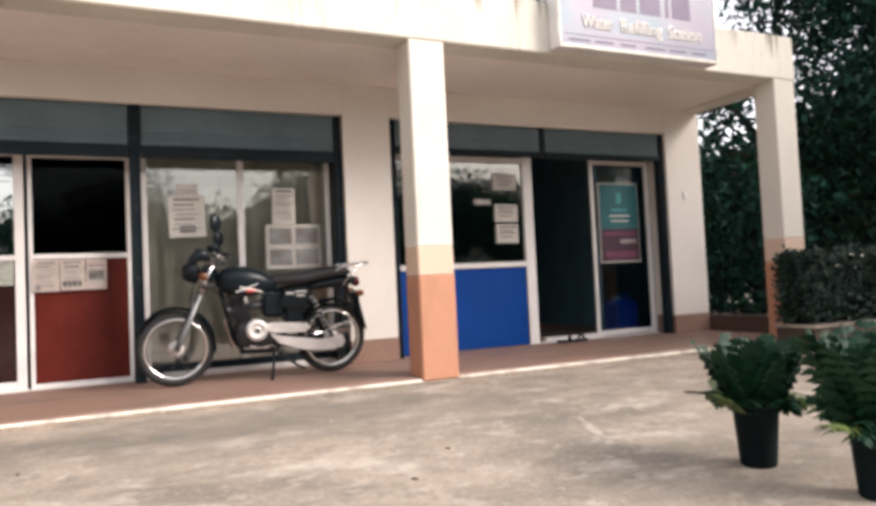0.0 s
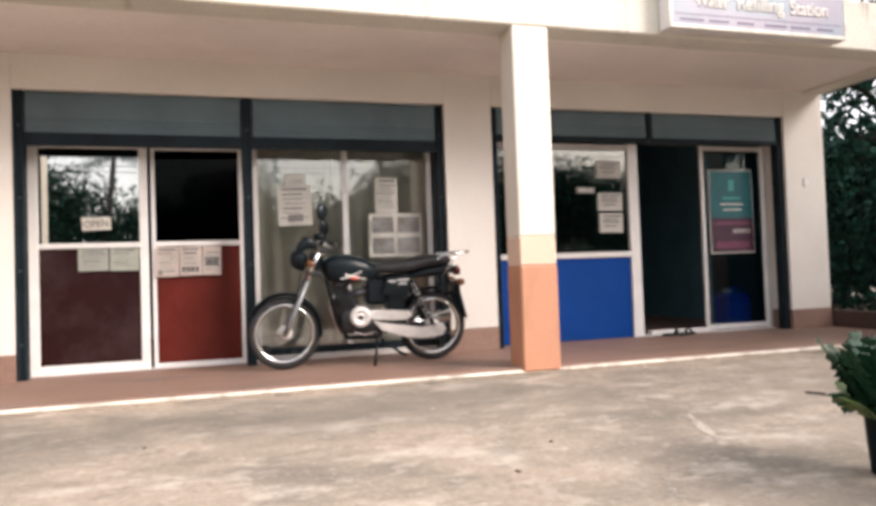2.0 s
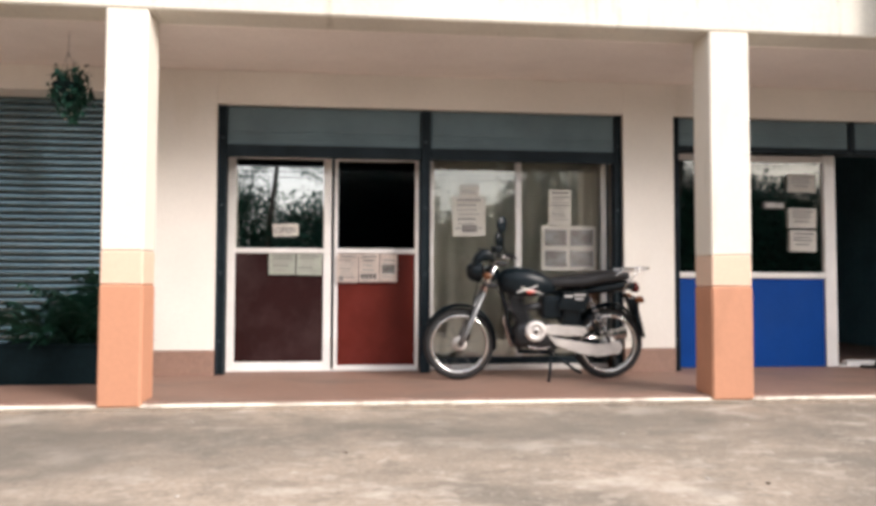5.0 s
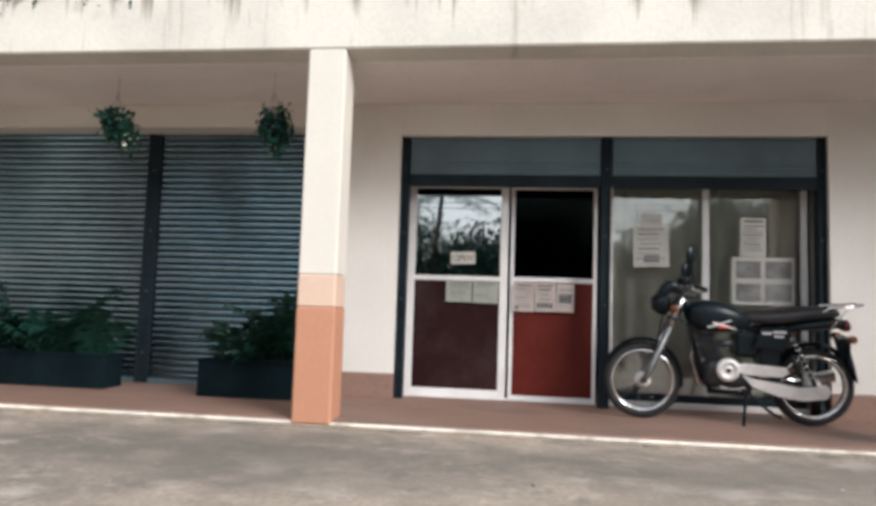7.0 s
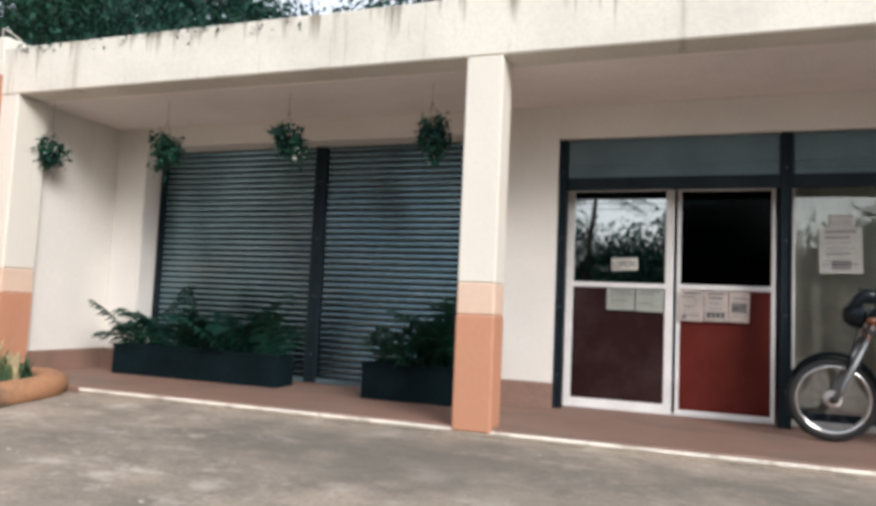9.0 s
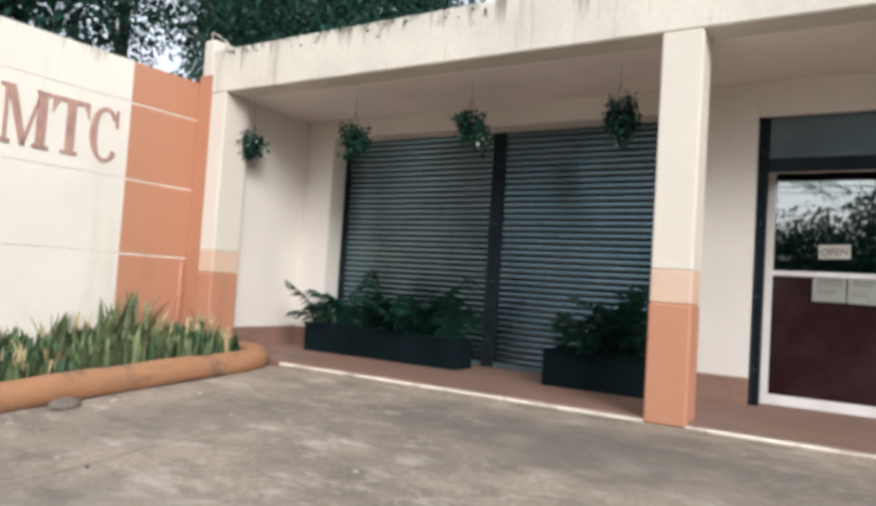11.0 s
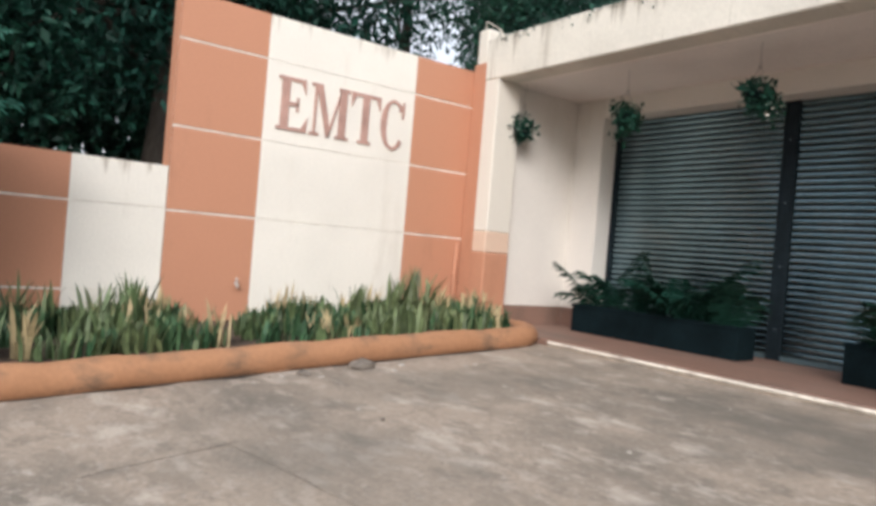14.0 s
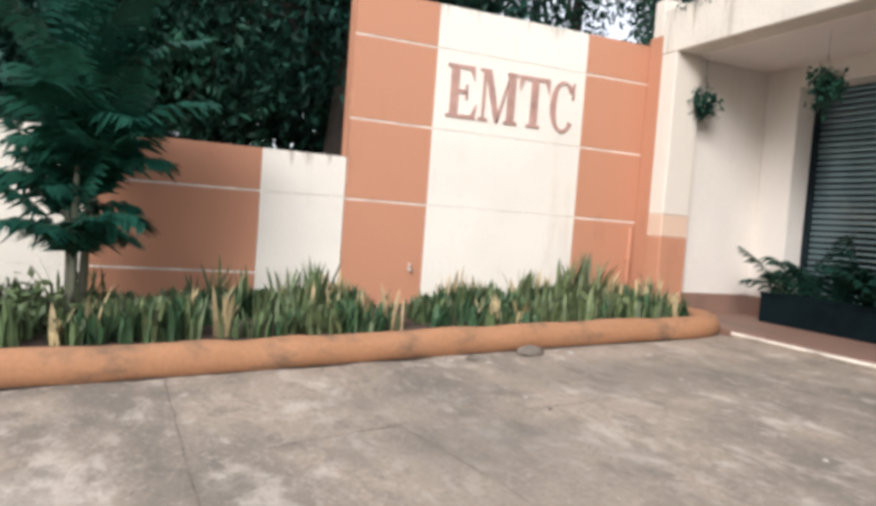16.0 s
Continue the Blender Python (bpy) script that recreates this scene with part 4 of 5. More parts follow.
# ---- areca palm in the bed ----
def areca(x, y, z, seed):
    rng = np.random.default_rng(seed)
    t = thing("areca_palm", "multi-stemmed feathery palm growing in the planting bed", "palm")
    heads = []
    for k, h in enumerate((0.72, 1.28, 0.92, 1.60, 1.05, 1.45)):
        dx, dy = 0.07 * math.cos(1.1 * k), 0.05 * math.sin(1.9 * k)
        top = Vector((x + dx * 1.8, y + dy * 2.2, z + h))
        part("stem", tube([(x + dx, y + dy, z - 0.1), (x + dx * 1.2, y + dy * 1.3, z + 0.5 * h), top], [0.030, 0.026, 0.016], 8), STEM, t, smooth=True)
        heads.append(top)
    for k in range(54):
        h = heads[k % 6] - Vector((0, 0, rng.uniform(0.0, 0.22)))
        up = rng.random()
        part("frond", frond_bm(rng, 0.62 + 0.55 * up + rng.uniform(-0.1, 0.1), radians(46 + 40 * up), 0.62 - 0.40 * up, 24, 0.22, 0.034, 2.4 * k + rng.uniform(-0.5, 0.5), h), LEAF3, t)
    for h, turn, length, rise, droop in ((3, 78, 1.15, 50, 0.30), (1, 96, 1.05, 52, 0.40), (2, -88, 0.66, 52, 0.62), (4, -66, 0.70, 60, 0.66), (4, 74, 0.66, 50, 0.50), (0, 62, 0.56, 40, 0.52), (5, 60, 1.25, 76, 0.28), (5, -60, 1.2, 72, 0.34), (3, -80, 1.2, 66, 0.36)):
        part("frond", frond_bm(rng, length, radians(rise), droop, 28, 0.23, 0.036, radians(turn), heads[h]), LEAF3, t)
    return t


STEM = material("pale_palm_stem", (0.13, 0.14, 0.10), 0.7, 0.15, 6, 40, 0.3, tint=(0.20, 0.20, 0.15), stretch=(1, 1, 6))
areca(-5.98, 0.04, -0.06, 9)
_rng = np.random.default_rng(31)
leaf_shrub = thing("shrub", "low leafy green shrub at the foot of the palm", "shrub")
leaf_mesh("leaves", *cluster_leaves(_rng, [((-5.75, -0.45, 0.12), (0.35, 0.5, 0.16)), ((-5.6, -1.3, 0.12), (0.4, 0.6, 0.2))], 1500, 10, 0.06, 0.09), LEAF2, leaf_shrub)
part("stems", tube([(-5.7, -0.5, -0.06), (-5.72, -0.48, 0.15)], 0.012, 6), BARK, leaf_shrub)

# ---- clipped hedge in its raised bed past the porch ----
hedge = thing("hedge", "dark clipped box hedge with a few pale flowers", "hedge")
_rng = np.random.default_rng(12)
_n = 15000
_c = np.stack([_rng.uniform(6.36, 13.0, _n), _rng.uniform(4.94, 5.32, _n), _rng.uniform(0.30, 0.96, _n)], 1)
_face = _rng.random(_n)
_c[:, 1] = np.where(_face < 0.5, 4.94 + _rng.normal(0, 0.03, _n), _c[:, 1])
_c[:, 2] = np.where(_face > 0.68, 0.93 + _rng.normal(0, 0.03, _n), _c[:, 2])
_c[:, 0] = np.where((_face > 0.5) & (_face < 0.6), 6.38 + _rng.normal(0, 0.03, _n), _c[:, 0])
_l = 0.06 * _rng.uniform(0.6, 1.4, _n)
leaf_mesh("leaves", _c, _rng.normal(size=(_n, 3)) + [0, -0.3, 0.3], _rng.normal(size=(_n, 3)) + [0, -0.5, 0.8], _l, _l * 0.55, HEDGE, hedge)
# plain black box: the hedge's inner shade as a solid colour
part("core", box(6.44, 12.9, 5.0, 5.30, 0.28, 0.86, 0.05), PLANTER, hedge, "near-black filler for the shade between the leaves")
_n = 50
_c = np.stack([_rng.uniform(6.5, 9, _n), _rng.uniform(4.88, 5.2, _n), _rng.uniform(0.78, 0.97, _n)], 1)
leaf_mesh("flower", _c, _rng.normal(size=(_n, 3)), _rng.normal(size=(_n, 3)), np.full(_n, 0.035), np.full(_n, 0.03), FLOWER, hedge)
slab("kerb_hedge", 6.34, 13.1, 4.90, 5.335, -0.2, 0.235, SHADED_SKIRT, "low brown wall of the raised hedge bed, tree shade in its colour", "kerb", 0.01)
slab("trim_hedge_bed", 6.33, 13.11, 4.885, 5.335, 0.237, 0.268, CONCRETE, "thin pale concrete coping of the hedge bed", "coping", 0.006)


# ---- planters in front of the shutters ----
def planter(x0, x1, y0, y1, z1, fronds, seed):
    rng = np.random.default_rng(seed)
    p = thing("planter_box", "long black planter box filled with arching ferny palms", "planter", group="planters by the shutters")
    part("front_board", box(x0, x1, y0, y0 + 0.025, FL + 0.001, z1), PLANTER, p)
    part("back_board", box(x0, x1, y1 - 0.025, y1, FL + 0.001, z1), PLANTER, p)
    for x in (x0, x1 - 0.025):
        part("end_board", box(x, x + 0.025, y0 + 0.026, y1 - 0.026, FL + 0.001, z1), PLANTER, p)
    part("rim", box(x0 - 0.008, x1 + 0.008, y0 - 0.008, y0 + 0.03, z1 - 0.03, z1 + 0.006), PLANTER, p)
    part("soil", box(x0 + 0.026, x1 - 0.026, y0 + 0.026, y1 - 0.026, FL + 0.02, z1 - 0.04, 0), SOIL, p)
    for k in range(fronds):
        bx = rng.uniform(x0 + 0.1, x1 - 0.1)
        b = (bx, rng.uniform(y0 + 0.08, y1 - 0.08), z1 - 0.05)
        turn = rng.uniform(0, 6.28)
        if math.sin(turn) > 0.2:
            turn = -turn
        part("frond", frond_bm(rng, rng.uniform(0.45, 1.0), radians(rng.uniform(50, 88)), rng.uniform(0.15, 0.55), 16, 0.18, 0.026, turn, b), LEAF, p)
    return p


planter(-5.86, -3.88, 6.36, 6.66, 0.415, 36, 51)
planter(-2.94, -1.90, 6.24, 6.60, 0.43, 28, 52)


# ---- hanging baskets ----
def hanging_basket(x, y, z, seed, drop):
    rng = np.random.default_rng(seed)
    h = thing("hanging_basket", "small hanging pot of trailing greenery with pale flowers", "hanging plant", group="hanging baskets under the porch")
    pot = lathe([(0.0, -0.12), (0.065, -0.12), (0.075, -0.10), (0.10, 0.0), (0.107, 0.0), (0.107, 0.015), (0.09, 0.015), (0.085, -0.01), (0.0, -0.01)], "z", 20)
    bmesh.ops.translate(pot, verts=pot.verts, vec=(x, y, z))
    part("pot", pot, POT, h, smooth=True)
    for k in range(3):
        a = k * 2.1
        part("hanger_wire", tube([(x + 0.1 * math.cos(a), y + 0.1 * math.sin(a), z), (x, y, z + 0.26)], 0.0016, 5), GUIDE, h)
    part("hook", tube([(x, y, z + 0.25), (x, y, SOF - 0.001)], 0.0014, 5), GUIDE, h)
    blobs = [((x, y, z + 0.05), (0.12, 0.11, 0.08)), ((x + 0.03, y, z - 0.05), (0.13, 0.11, 0.08)), ((x + drop * 0.1, y, z - 0.14), (0.05, 0.05, 0.10))]
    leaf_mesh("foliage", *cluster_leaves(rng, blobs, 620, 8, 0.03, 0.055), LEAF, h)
    c, a, n, l, w = cluster_leaves(rng, blobs, 24, 2, 0.02, 0.03)
    tagged(leaf_mesh("flowers", c, a, n, l, l * 0.8, FLOWER, h), kind="stuff")


hanging_basket(-6.20, 5.70, 2.31, 61, -1)
hanging_basket(-4.93, 5.86, 2.33, 62, -0.5)
hanging_basket(-3.60, 5.86, 2.36, 63, 1.3)
hanging_basket(-2.24, 5.86, 2.37, 64, 0.3)


# ---- potted plants on the forecourt ----
def potted_plant(x, y, seed, size=1.0):
    rng = np.random.default_rng(seed)
    z = ground_z(y)
    p = thing("potted_plant", "dark green plant with upright fronds in a black pot", "potted plant", pose(x, y, z), "potted plants on the forecourt")
    part("pot", lathe([(0.0, 0.0), (0.074, 0.0), (0.079, 0.01), (0.098, 0.25), (0.104, 0.255), (0.104, 0.275), (0.093, 0.275), (0.089, 0.24), (0.0, 0.23)], "z", 26), POT, p, smooth=True)
    for k in range(52):
        turn, rise = 2.4 * k + rng.uniform(-0.3, 0.3), radians(89 - 25 * rng.random())
        b = (0.06 * math.cos(turn), 0.06 * math.sin(turn), 0.20)
        part("frond", frond_bm(rng, size * rng.uniform(0.30, 0.40), rise, rng.uniform(-0.08, 0.02), 10, 0.062 * size, 0.034, turn, b), LEAF4, p)
    for k in range(16):
        turn = 2.4 * k + rng.uniform(-0.3, 0.3)
        b = (0.085 * math.cos(turn), 0.085 * math.sin(turn), 0.245)
        part("frond", frond_bm(rng, size * rng.uniform(0.15, 0.21), radians(rng.uniform(54, 74)), rng.uniform(0.3, 0.8), 7, 0.05 * size, 0.034, turn, b), LEAF4, p)
    for k in range(3):
        turn = 3.3 + 2.2 * k
        b = (0.08 * math.cos(turn), 0.08 * math.sin(turn), 0.22)
        part("frond", frond_bm(rng, size * rng.uniform(0.24, 0.34), radians(rng.uniform(38, 52)), rng.uniform(0.1, 0.4), 9, 0.055 * size, 0.034, turn, b), LEAF5, p, "yellowing outer frond")
    part("soil", moved_disc(0.088, 0.236), SOIL, p)
    return p


def moved_disc(radius, z):
    return lathe([(0.0, z - 0.004), (radius, z - 0.004), (radius, z), (0.0, z)], "z", 20)


LEAF4 = material("broad_pot_leaves", (0.005, 0.032, 0.018), 0.5, 0.2, 3, 20, 0.05, tint=(0.014, 0.055, 0.022), spec=0.2)
LEAF5 = material("yellowing_pot_leaves", (0.07, 0.11, 0.03), 0.4, 0.2, 3, 20, 0.05, tint=(0.10, 0.14, 0.03))
potted_plant(2.98, 2.65, 71, 0.97)
potted_plant(3.03, 2.12, 72, 1.2)


# ---- creeper along the roof edge ----
_rng = np.random.default_rng(90)
_n = 230
_x = _rng.uniform(-6.3, -3.2, _n)
_c = np.stack([_x, CF - 0.03 + _rng.normal(0, 0.03, _n), TOP + 0.02 - np.abs(_rng.normal(0, 0.04, _n)) * (1 + np.sin(_x * 7) + 0.6 * np.sin(_x * 17))], 1)
_l = 0.045 * _rng.uniform(0.5, 1.4, _n)
tagged(leaf_mesh("creeper", _c, _rng.normal(size=(_n, 3)) + [0, -0.3, -0.6], _rng.normal(size=(_n, 3)) + [0, -0.9, 0.3], _l, _l * 0.5, LEAF, None), "sparse creeper trailing over the edge of the roof", "creeper", "", "stuff")


# ---- motorcycle ----
FORK = material("grey_fork_metal", (0.20, 0.205, 0.21), 0.45, 0.1, 8, 60, 0.0, metal=0.6)
def loft(sections, sides=18, power=2.4):
    """A closed skin through upright super-ellipses (x, centre z, half height, half width)."""
    bm = bmesh.new()
    rings = []
    for x, zc, hz, wy in sections:
        ring = []
        for k in range(sides):
            a = 2 * math.pi * k / sides
            c, s = math.cos(a), math.sin(a)
            ring.append(bm.verts.new((x, wy * math.copysign(abs(c) ** (2 / power), c), zc + hz * math.copysign(abs(s) ** (2 / power), s))))
        rings.append(ring)
    for a, b in zip(rings, rings[1:]):
        for k in range(sides):
            bm.faces.new((a[k], a[(k + 1) % sides], b[(k + 1) % sides], b[k]))
    bm.faces.new(rings[0]), bm.faces.new(rings[-1])
    bmesh.ops.recalc_face_normals(bm, faces=bm.faces)
    return bm


def arc_band(cx, cz, r, a0, a1, half, drop=0.025, n=22):
    """A curved mudguard round an axis along y."""
    bm = bmesh.new()
    prof = [(-half, -drop), (-half * 0.7, -drop * 0.25), (0, 0), (half * 0.7, -drop * 0.25), (half, -drop)]
    rows = []
    for k in range(n + 1):
        a = radians(a0 + (a1 - a0) * k / n)
        rows.append([bm.verts.new((cx + (r + d) * math.cos(a), y, cz + (r + d) * math.sin(a))) for y, d in prof])
    for a, b in zip(rows, rows[1:]):
        for k in range(len(prof) - 1):
            bm.faces.new((a[k], a[k + 1], b[k + 1], b[k]))
    bmesh.ops.solidify(bm, geom=bm.faces[:], thickness=0.003)
    return bm


def moved(bm, x, y, z):
    bmesh.ops.translate(bm, verts=bm.verts, vec=(x, y, z))
    return bm


def wheel(bike, x, z, name):
    w = part(name, lathe([(0.03, -0.05), (0.042, -0.05), (0.042, -0.03), (0.06, -0.03), (0.06, 0.03), (0.042, 0.03), (0.042, 0.05), (0.03, 0.05), (0.03, -0.05)], "y", 24), CAST, bike, "dull aluminium hub", smooth=True)
    w.location = (x, 0, z)
    prof = [(0.270 + 0.032 * math.cos(a), 0.038 * math.sin(a)) for a in (2 * math.pi * k / 14 for k in range(15))]
    part("tyre", lathe(prof, "y", 48), RUBBER, w, "worn black tyre", True)
    part("rim", lathe([(0.245, -0.03), (0.238, -0.034), (0.226, -0.022), (0.222, 0.0), (0.226, 0.022), (0.238, 0.034), (0.245, 0.03)], "y", 48), CHROME, w, "chrome rim", True)
    mesh = None
    for k in range(20):
        a = 2 * math.pi * k / 20
        if mesh is None:
            sp = part("spoke", tube([(0.04, -0.022, 0.0), (0.222, 0.0, 0.05)], 0.0013, 5), FORK, w)
            mesh = sp.data
        else:
            sp = new("spoke", mesh)
            sp.parent = w
        sp.rotation_euler = (0, a, math.pi if k % 2 else 0)
    return w


def motorcycle(m):
    b = thing("motorcycle", "black commuter motorcycle with spoked wheels parked on the walkway", "motorcycle", m)
    H, R = 0.302, 1.28
    wheel(b, 0, H, "front_wheel"), wheel(b, R, H, "rear_wheel")
    part("front_mudguard", arc_band(0, H, 0.316, 152, -8, 0.055), BLACK, b, smooth=True)
    part("rear_mudguard", arc_band(R, H, 0.322, 150, 8, 0.07), BLACK, b, smooth=True)
    for s in (-1, 1):
        y = 0.085 * s
        part("fork_leg", tube([(0.0, y, H), (0.05, y, H + 0.10), (0.19, y, H + 0.40)], [0.024, 0.023, 0.020], 12), FORK, b, "grey fork leg", True)
        part("fork_tube", tube([(0.19, y, H + 0.40), (0.30, y, 0.95)], 0.017, 12), CHROME, b, "chrome fork tube", True)
        part("grip", tube([(0.385, 0.36 * s, 0.985), (0.345, 0.25 * s, 1.0)], 0.018, 10), RUBBER, b)
        part("lever", tube([(0.33, 0.24 * s, 0.995), (0.30, 0.30 * s, 0.985), (0.335, 0.37 * s, 0.98)], 0.006, 6), CAST, b)
        part("mirror_stalk", tube([(0.335, 0.24 * s, 1.0), (0.335 + 0.03 * s, 0.27 * s, 1.09), (0.335 + 0.045 * s, 0.29 * s, 1.18 - 0.06 * (s + 1))], 0.006, 6), BLACK, b)
        mirror = part("mirror", loft([(-0.014, 0, 0.05, 0.035), (0.0, 0, 0.072, 0.054), (0.014, 0, 0.065, 0.048)], 18, 2.0), BLACK, b, smooth=True)
        mirror.matrix_basis = pose(0.335 + 0.045 * s, 0.29 * s, 1.225 - 0.06 * (s + 1), 0, 0, -58)
        part("front_indicator", moved(loft([(-0.03, 0, 0.012, 0.012), (-0.01, 0, 0.026, 0.028), (0.03, 0, 0.026, 0.026), (0.04, 0, 0.012, 0.012)], 14), 0.20, 0.15 * s, 0.84), LENS, b, "amber indicator", True)
        part("rear_indicator", moved(loft([(-0.04, 0, 0.012, 0.012), (-0.02, 0, 0.026, 0.026), (0.02, 0, 0.026, 0.028), (0.035, 0, 0.01, 0.01)], 14), 1.50, 0.14 * s, 0.66), LENS, b, "amber indicator", True)
        part("indicator_stem", tube([(1.46, 0.06 * s, 0.68), (1.49, 0.13 * s, 0.66)], 0.008, 6), BLACK, b)
        coil = [(1.235 - 0.165 * u + 0.026 * math.cos(u * 50), 0.135 * s + 0.026 * math.sin(u * 50), 0.36 + 0.30 * u) for u in (k / 90 for k in range(91))]
        part("shock_spring", tube(coil, 0.0055, 6), CHROME if s < 0 else GUIDE, b, "bright coil spring", True)
        part("shock_body", tube([(1.25, 0.135 * s, 0.33), (1.06, 0.135 * s, 0.68)], 0.015, 10), BLACK, b, smooth=True)
        part("swing_arm", tube([(0.86, 0.10 * s, 0.32), (R, 0.095 * s, H)], 0.018, 8), BLACK, b, smooth=True)
        part("side_cover", prism([(0.80, 0.58), (0.86, 0.72), (1.06, 0.73), (1.09, 0.66), (1.02, 0.56)], 0.115 * s - 0.012, 0.115 * s + 0.012, bevel=0.008), BLACK, b)
        part("footpeg", tube([(0.74, 0.12 * s, 0.27), (0.75, 0.24 * s, 0.27)], 0.015, 8), RUBBER, b)
        part("carrier_rail", tube([(1.22, 0.115 * s, 0.80), (1.36, 0.115 * s, 0.875), (1.56, 0.10 * s, 0.89), (1.60, 0.06 * s, 0.90)], 0.008, 8), CHROME, b, "chrome carrier rail", True)
        part("carrier_strut", tube([(1.36, 0.11 * s, 0.73), (1.50, 0.105 * s, 0.885)], 0.007, 8), CHROME, b, smooth=True)
        part("rear_peg_bracket", tube([(0.98, 0.11 * s, 0.36), (1.12, 0.13 * s, 0.42), (1.08, 0.13 * s, 0.54)], 0.012, 8), BLACK, b, smooth=True)
    for x in (1.44, 1.52, 1.60):
        part("carrier_bar", tube([(x, -0.085, 0.893), (x, 0.085, 0.893)], 0.006, 6), CHROME, b)
    part("handlebar", tube([(0.385, -0.35, 0.985), (0.345, -0.24, 1.0), (0.31, -0.11, 0.985), (0.30, 0.0, 0.98), (0.31, 0.11, 0.985), (0.345, 0.24, 1.0), (0.385, 0.35, 0.985)], 0.011, 10), CHROME, b, smooth=True)
    for z in (0.76, 0.93):
        part("fork_yoke", box(0.20 + (z - 0.76) * 0.5, 0.30 + (z - 0.76) * 0.5, -0.11, 0.11, z - 0.015, z + 0.015, 0.008), ENGINE, b)
    lamp = part("headlamp", lathe([(0.0, 0.10), (0.05, 0.095), (0.085, 0.05), (0.095, 0.0), (0.095, -0.015)], "z", 26), BLACK, b, "black headlamp shell", True)
    lamp.matrix_basis = pose(0.155, 0, 0.865, 0, -90, 0)
    part("headlamp_lens", lathe([(0.09, -0.016), (0.06, -0.035), (0.0, -0.042)], "z", 26), CHROME, lamp, "clear lamp glass", True)
    part("headlamp_cowl", loft([(0.09, 0.90, 0.03, 0.07), (0.13, 0.955, 0.045, 0.085), (0.18, 0.99, 0.05, 0.085), (0.23, 0.99, 0.045, 0.08), (0.27, 0.965, 0.03, 0.07)], 18, 3.2), BLACK, b, smooth=True)
    part("fork_cover", box(0.20, 0.30, -0.10, 0.10, 0.79, 0.91, 0.03), BLACK, b)
    part("speedometer", moved(lathe([(0.0, -0.02), (0.045, -0.02), (0.05, 0.02), (0.045, 0.03), (0.0, 0.03)], "z", 22), 0.30, -0.03, 1.03), BLACK, b, smooth=True)
    tank = part("fuel_tank", loft([(0.32, 0.79, 0.04, 0.05), (0.36, 0.79, 0.085, 0.095), (0.45, 0.785, 0.115, 0.135), (0.56, 0.78, 0.115, 0.14), (0.67, 0.77, 0.095, 0.12), (0.77, 0.75, 0.06, 0.09), (0.80, 0.745, 0.03, 0.06)], 24, 2.6), BLACK, b, "glossy black tank", True)
    part("silver_decal", prism([(0.45, 0.752), (0.53, 0.775), (0.63, 0.812), (0.63, 0.802), (0.54, 0.765), (0.46, 0.743)], -0.146, -0.139), GREYPAINT, tank, "silver swoosh")
    part("red_decal", prism([(0.53, 0.757), (0.58, 0.775), (0.62, 0.762), (0.60, 0.742), (0.55, 0.742)], -0.146, -0.139), REDPAINT, tank, "red flash")
    part("white_decal", prism([(0.49, 0.792), (0.57, 0.772), (0.67, 0.742), (0.67, 0.735), (0.57, 0.762), (0.49, 0.783)], -0.149, -0.1465), PAPER, tank, "white stripe")
    part("fuel_cap", moved(lathe([(0.035, 0.0), (0.035, 0.012), (0.02, 0.018), (0.0, 0.018)], "z", 20), 0.50, 0, 0.895), CHROME, tank, "chrome fuel cap", True)
    part("seat", loft([(0.72, 0.775, 0.02, 0.07), (0.78, 0.785, 0.04, 0.10), (0.90, 0.785, 0.048, 0.125), (1.05, 0.795, 0.05, 0.135), (1.18, 0.82, 0.05, 0.135), (1.34, 0.835, 0.045, 0.12), (1.42, 0.835, 0.03, 0.10), (1.44, 0.83, 0.01, 0.07)], 20, 3.0), SEAT, b, "black vinyl seat", True)
    part("tail_cowl", loft([(1.06, 0.72, 0.03, 0.11), (1.24, 0.745, 0.045, 0.11), (1.40, 0.76, 0.045, 0.09), (1.48, 0.76, 0.03, 0.07)], 18), BLACK, b, smooth=True)
    part("tail_light", loft([(1.475, 0.745, 0.035, 0.06), (1.51, 0.745, 0.045, 0.07), (1.53, 0.74, 0.03, 0.05)], 16), REDLENS, b, "red tail lamp", True)
    part("plate_bracket", box(1.50, 1.515, -0.09, 0.09, 0.48, 0.63, 0.004), BLACK, b)
    part("mud_flap", prism([(1.44, 0.66), (1.50, 0.66), (1.57, 0.42), (1.54, 0.40)], -0.06, 0.06), BLACK, b)
    part("down_tube", tube([(0.31, 0, 0.88), (0.38, 0, 0.62), (0.44, 0, 0.36), (0.52, 0, 0.25)], 0.018, 10), BLACK, b, smooth=True)
    part("top_tube", tube([(0.31, 0, 0.80), (0.80, 0, 0.70), (1.35, 0, 0.72)], 0.018, 10), BLACK, b, smooth=True)
    part("engine_cradle", tube([(0.50, 0.0, 0.24), (0.80, 0, 0.23), (0.90, 0, 0.40), (0.84, 0, 0.70)], 0.017, 10), BLACK, b, smooth=True)
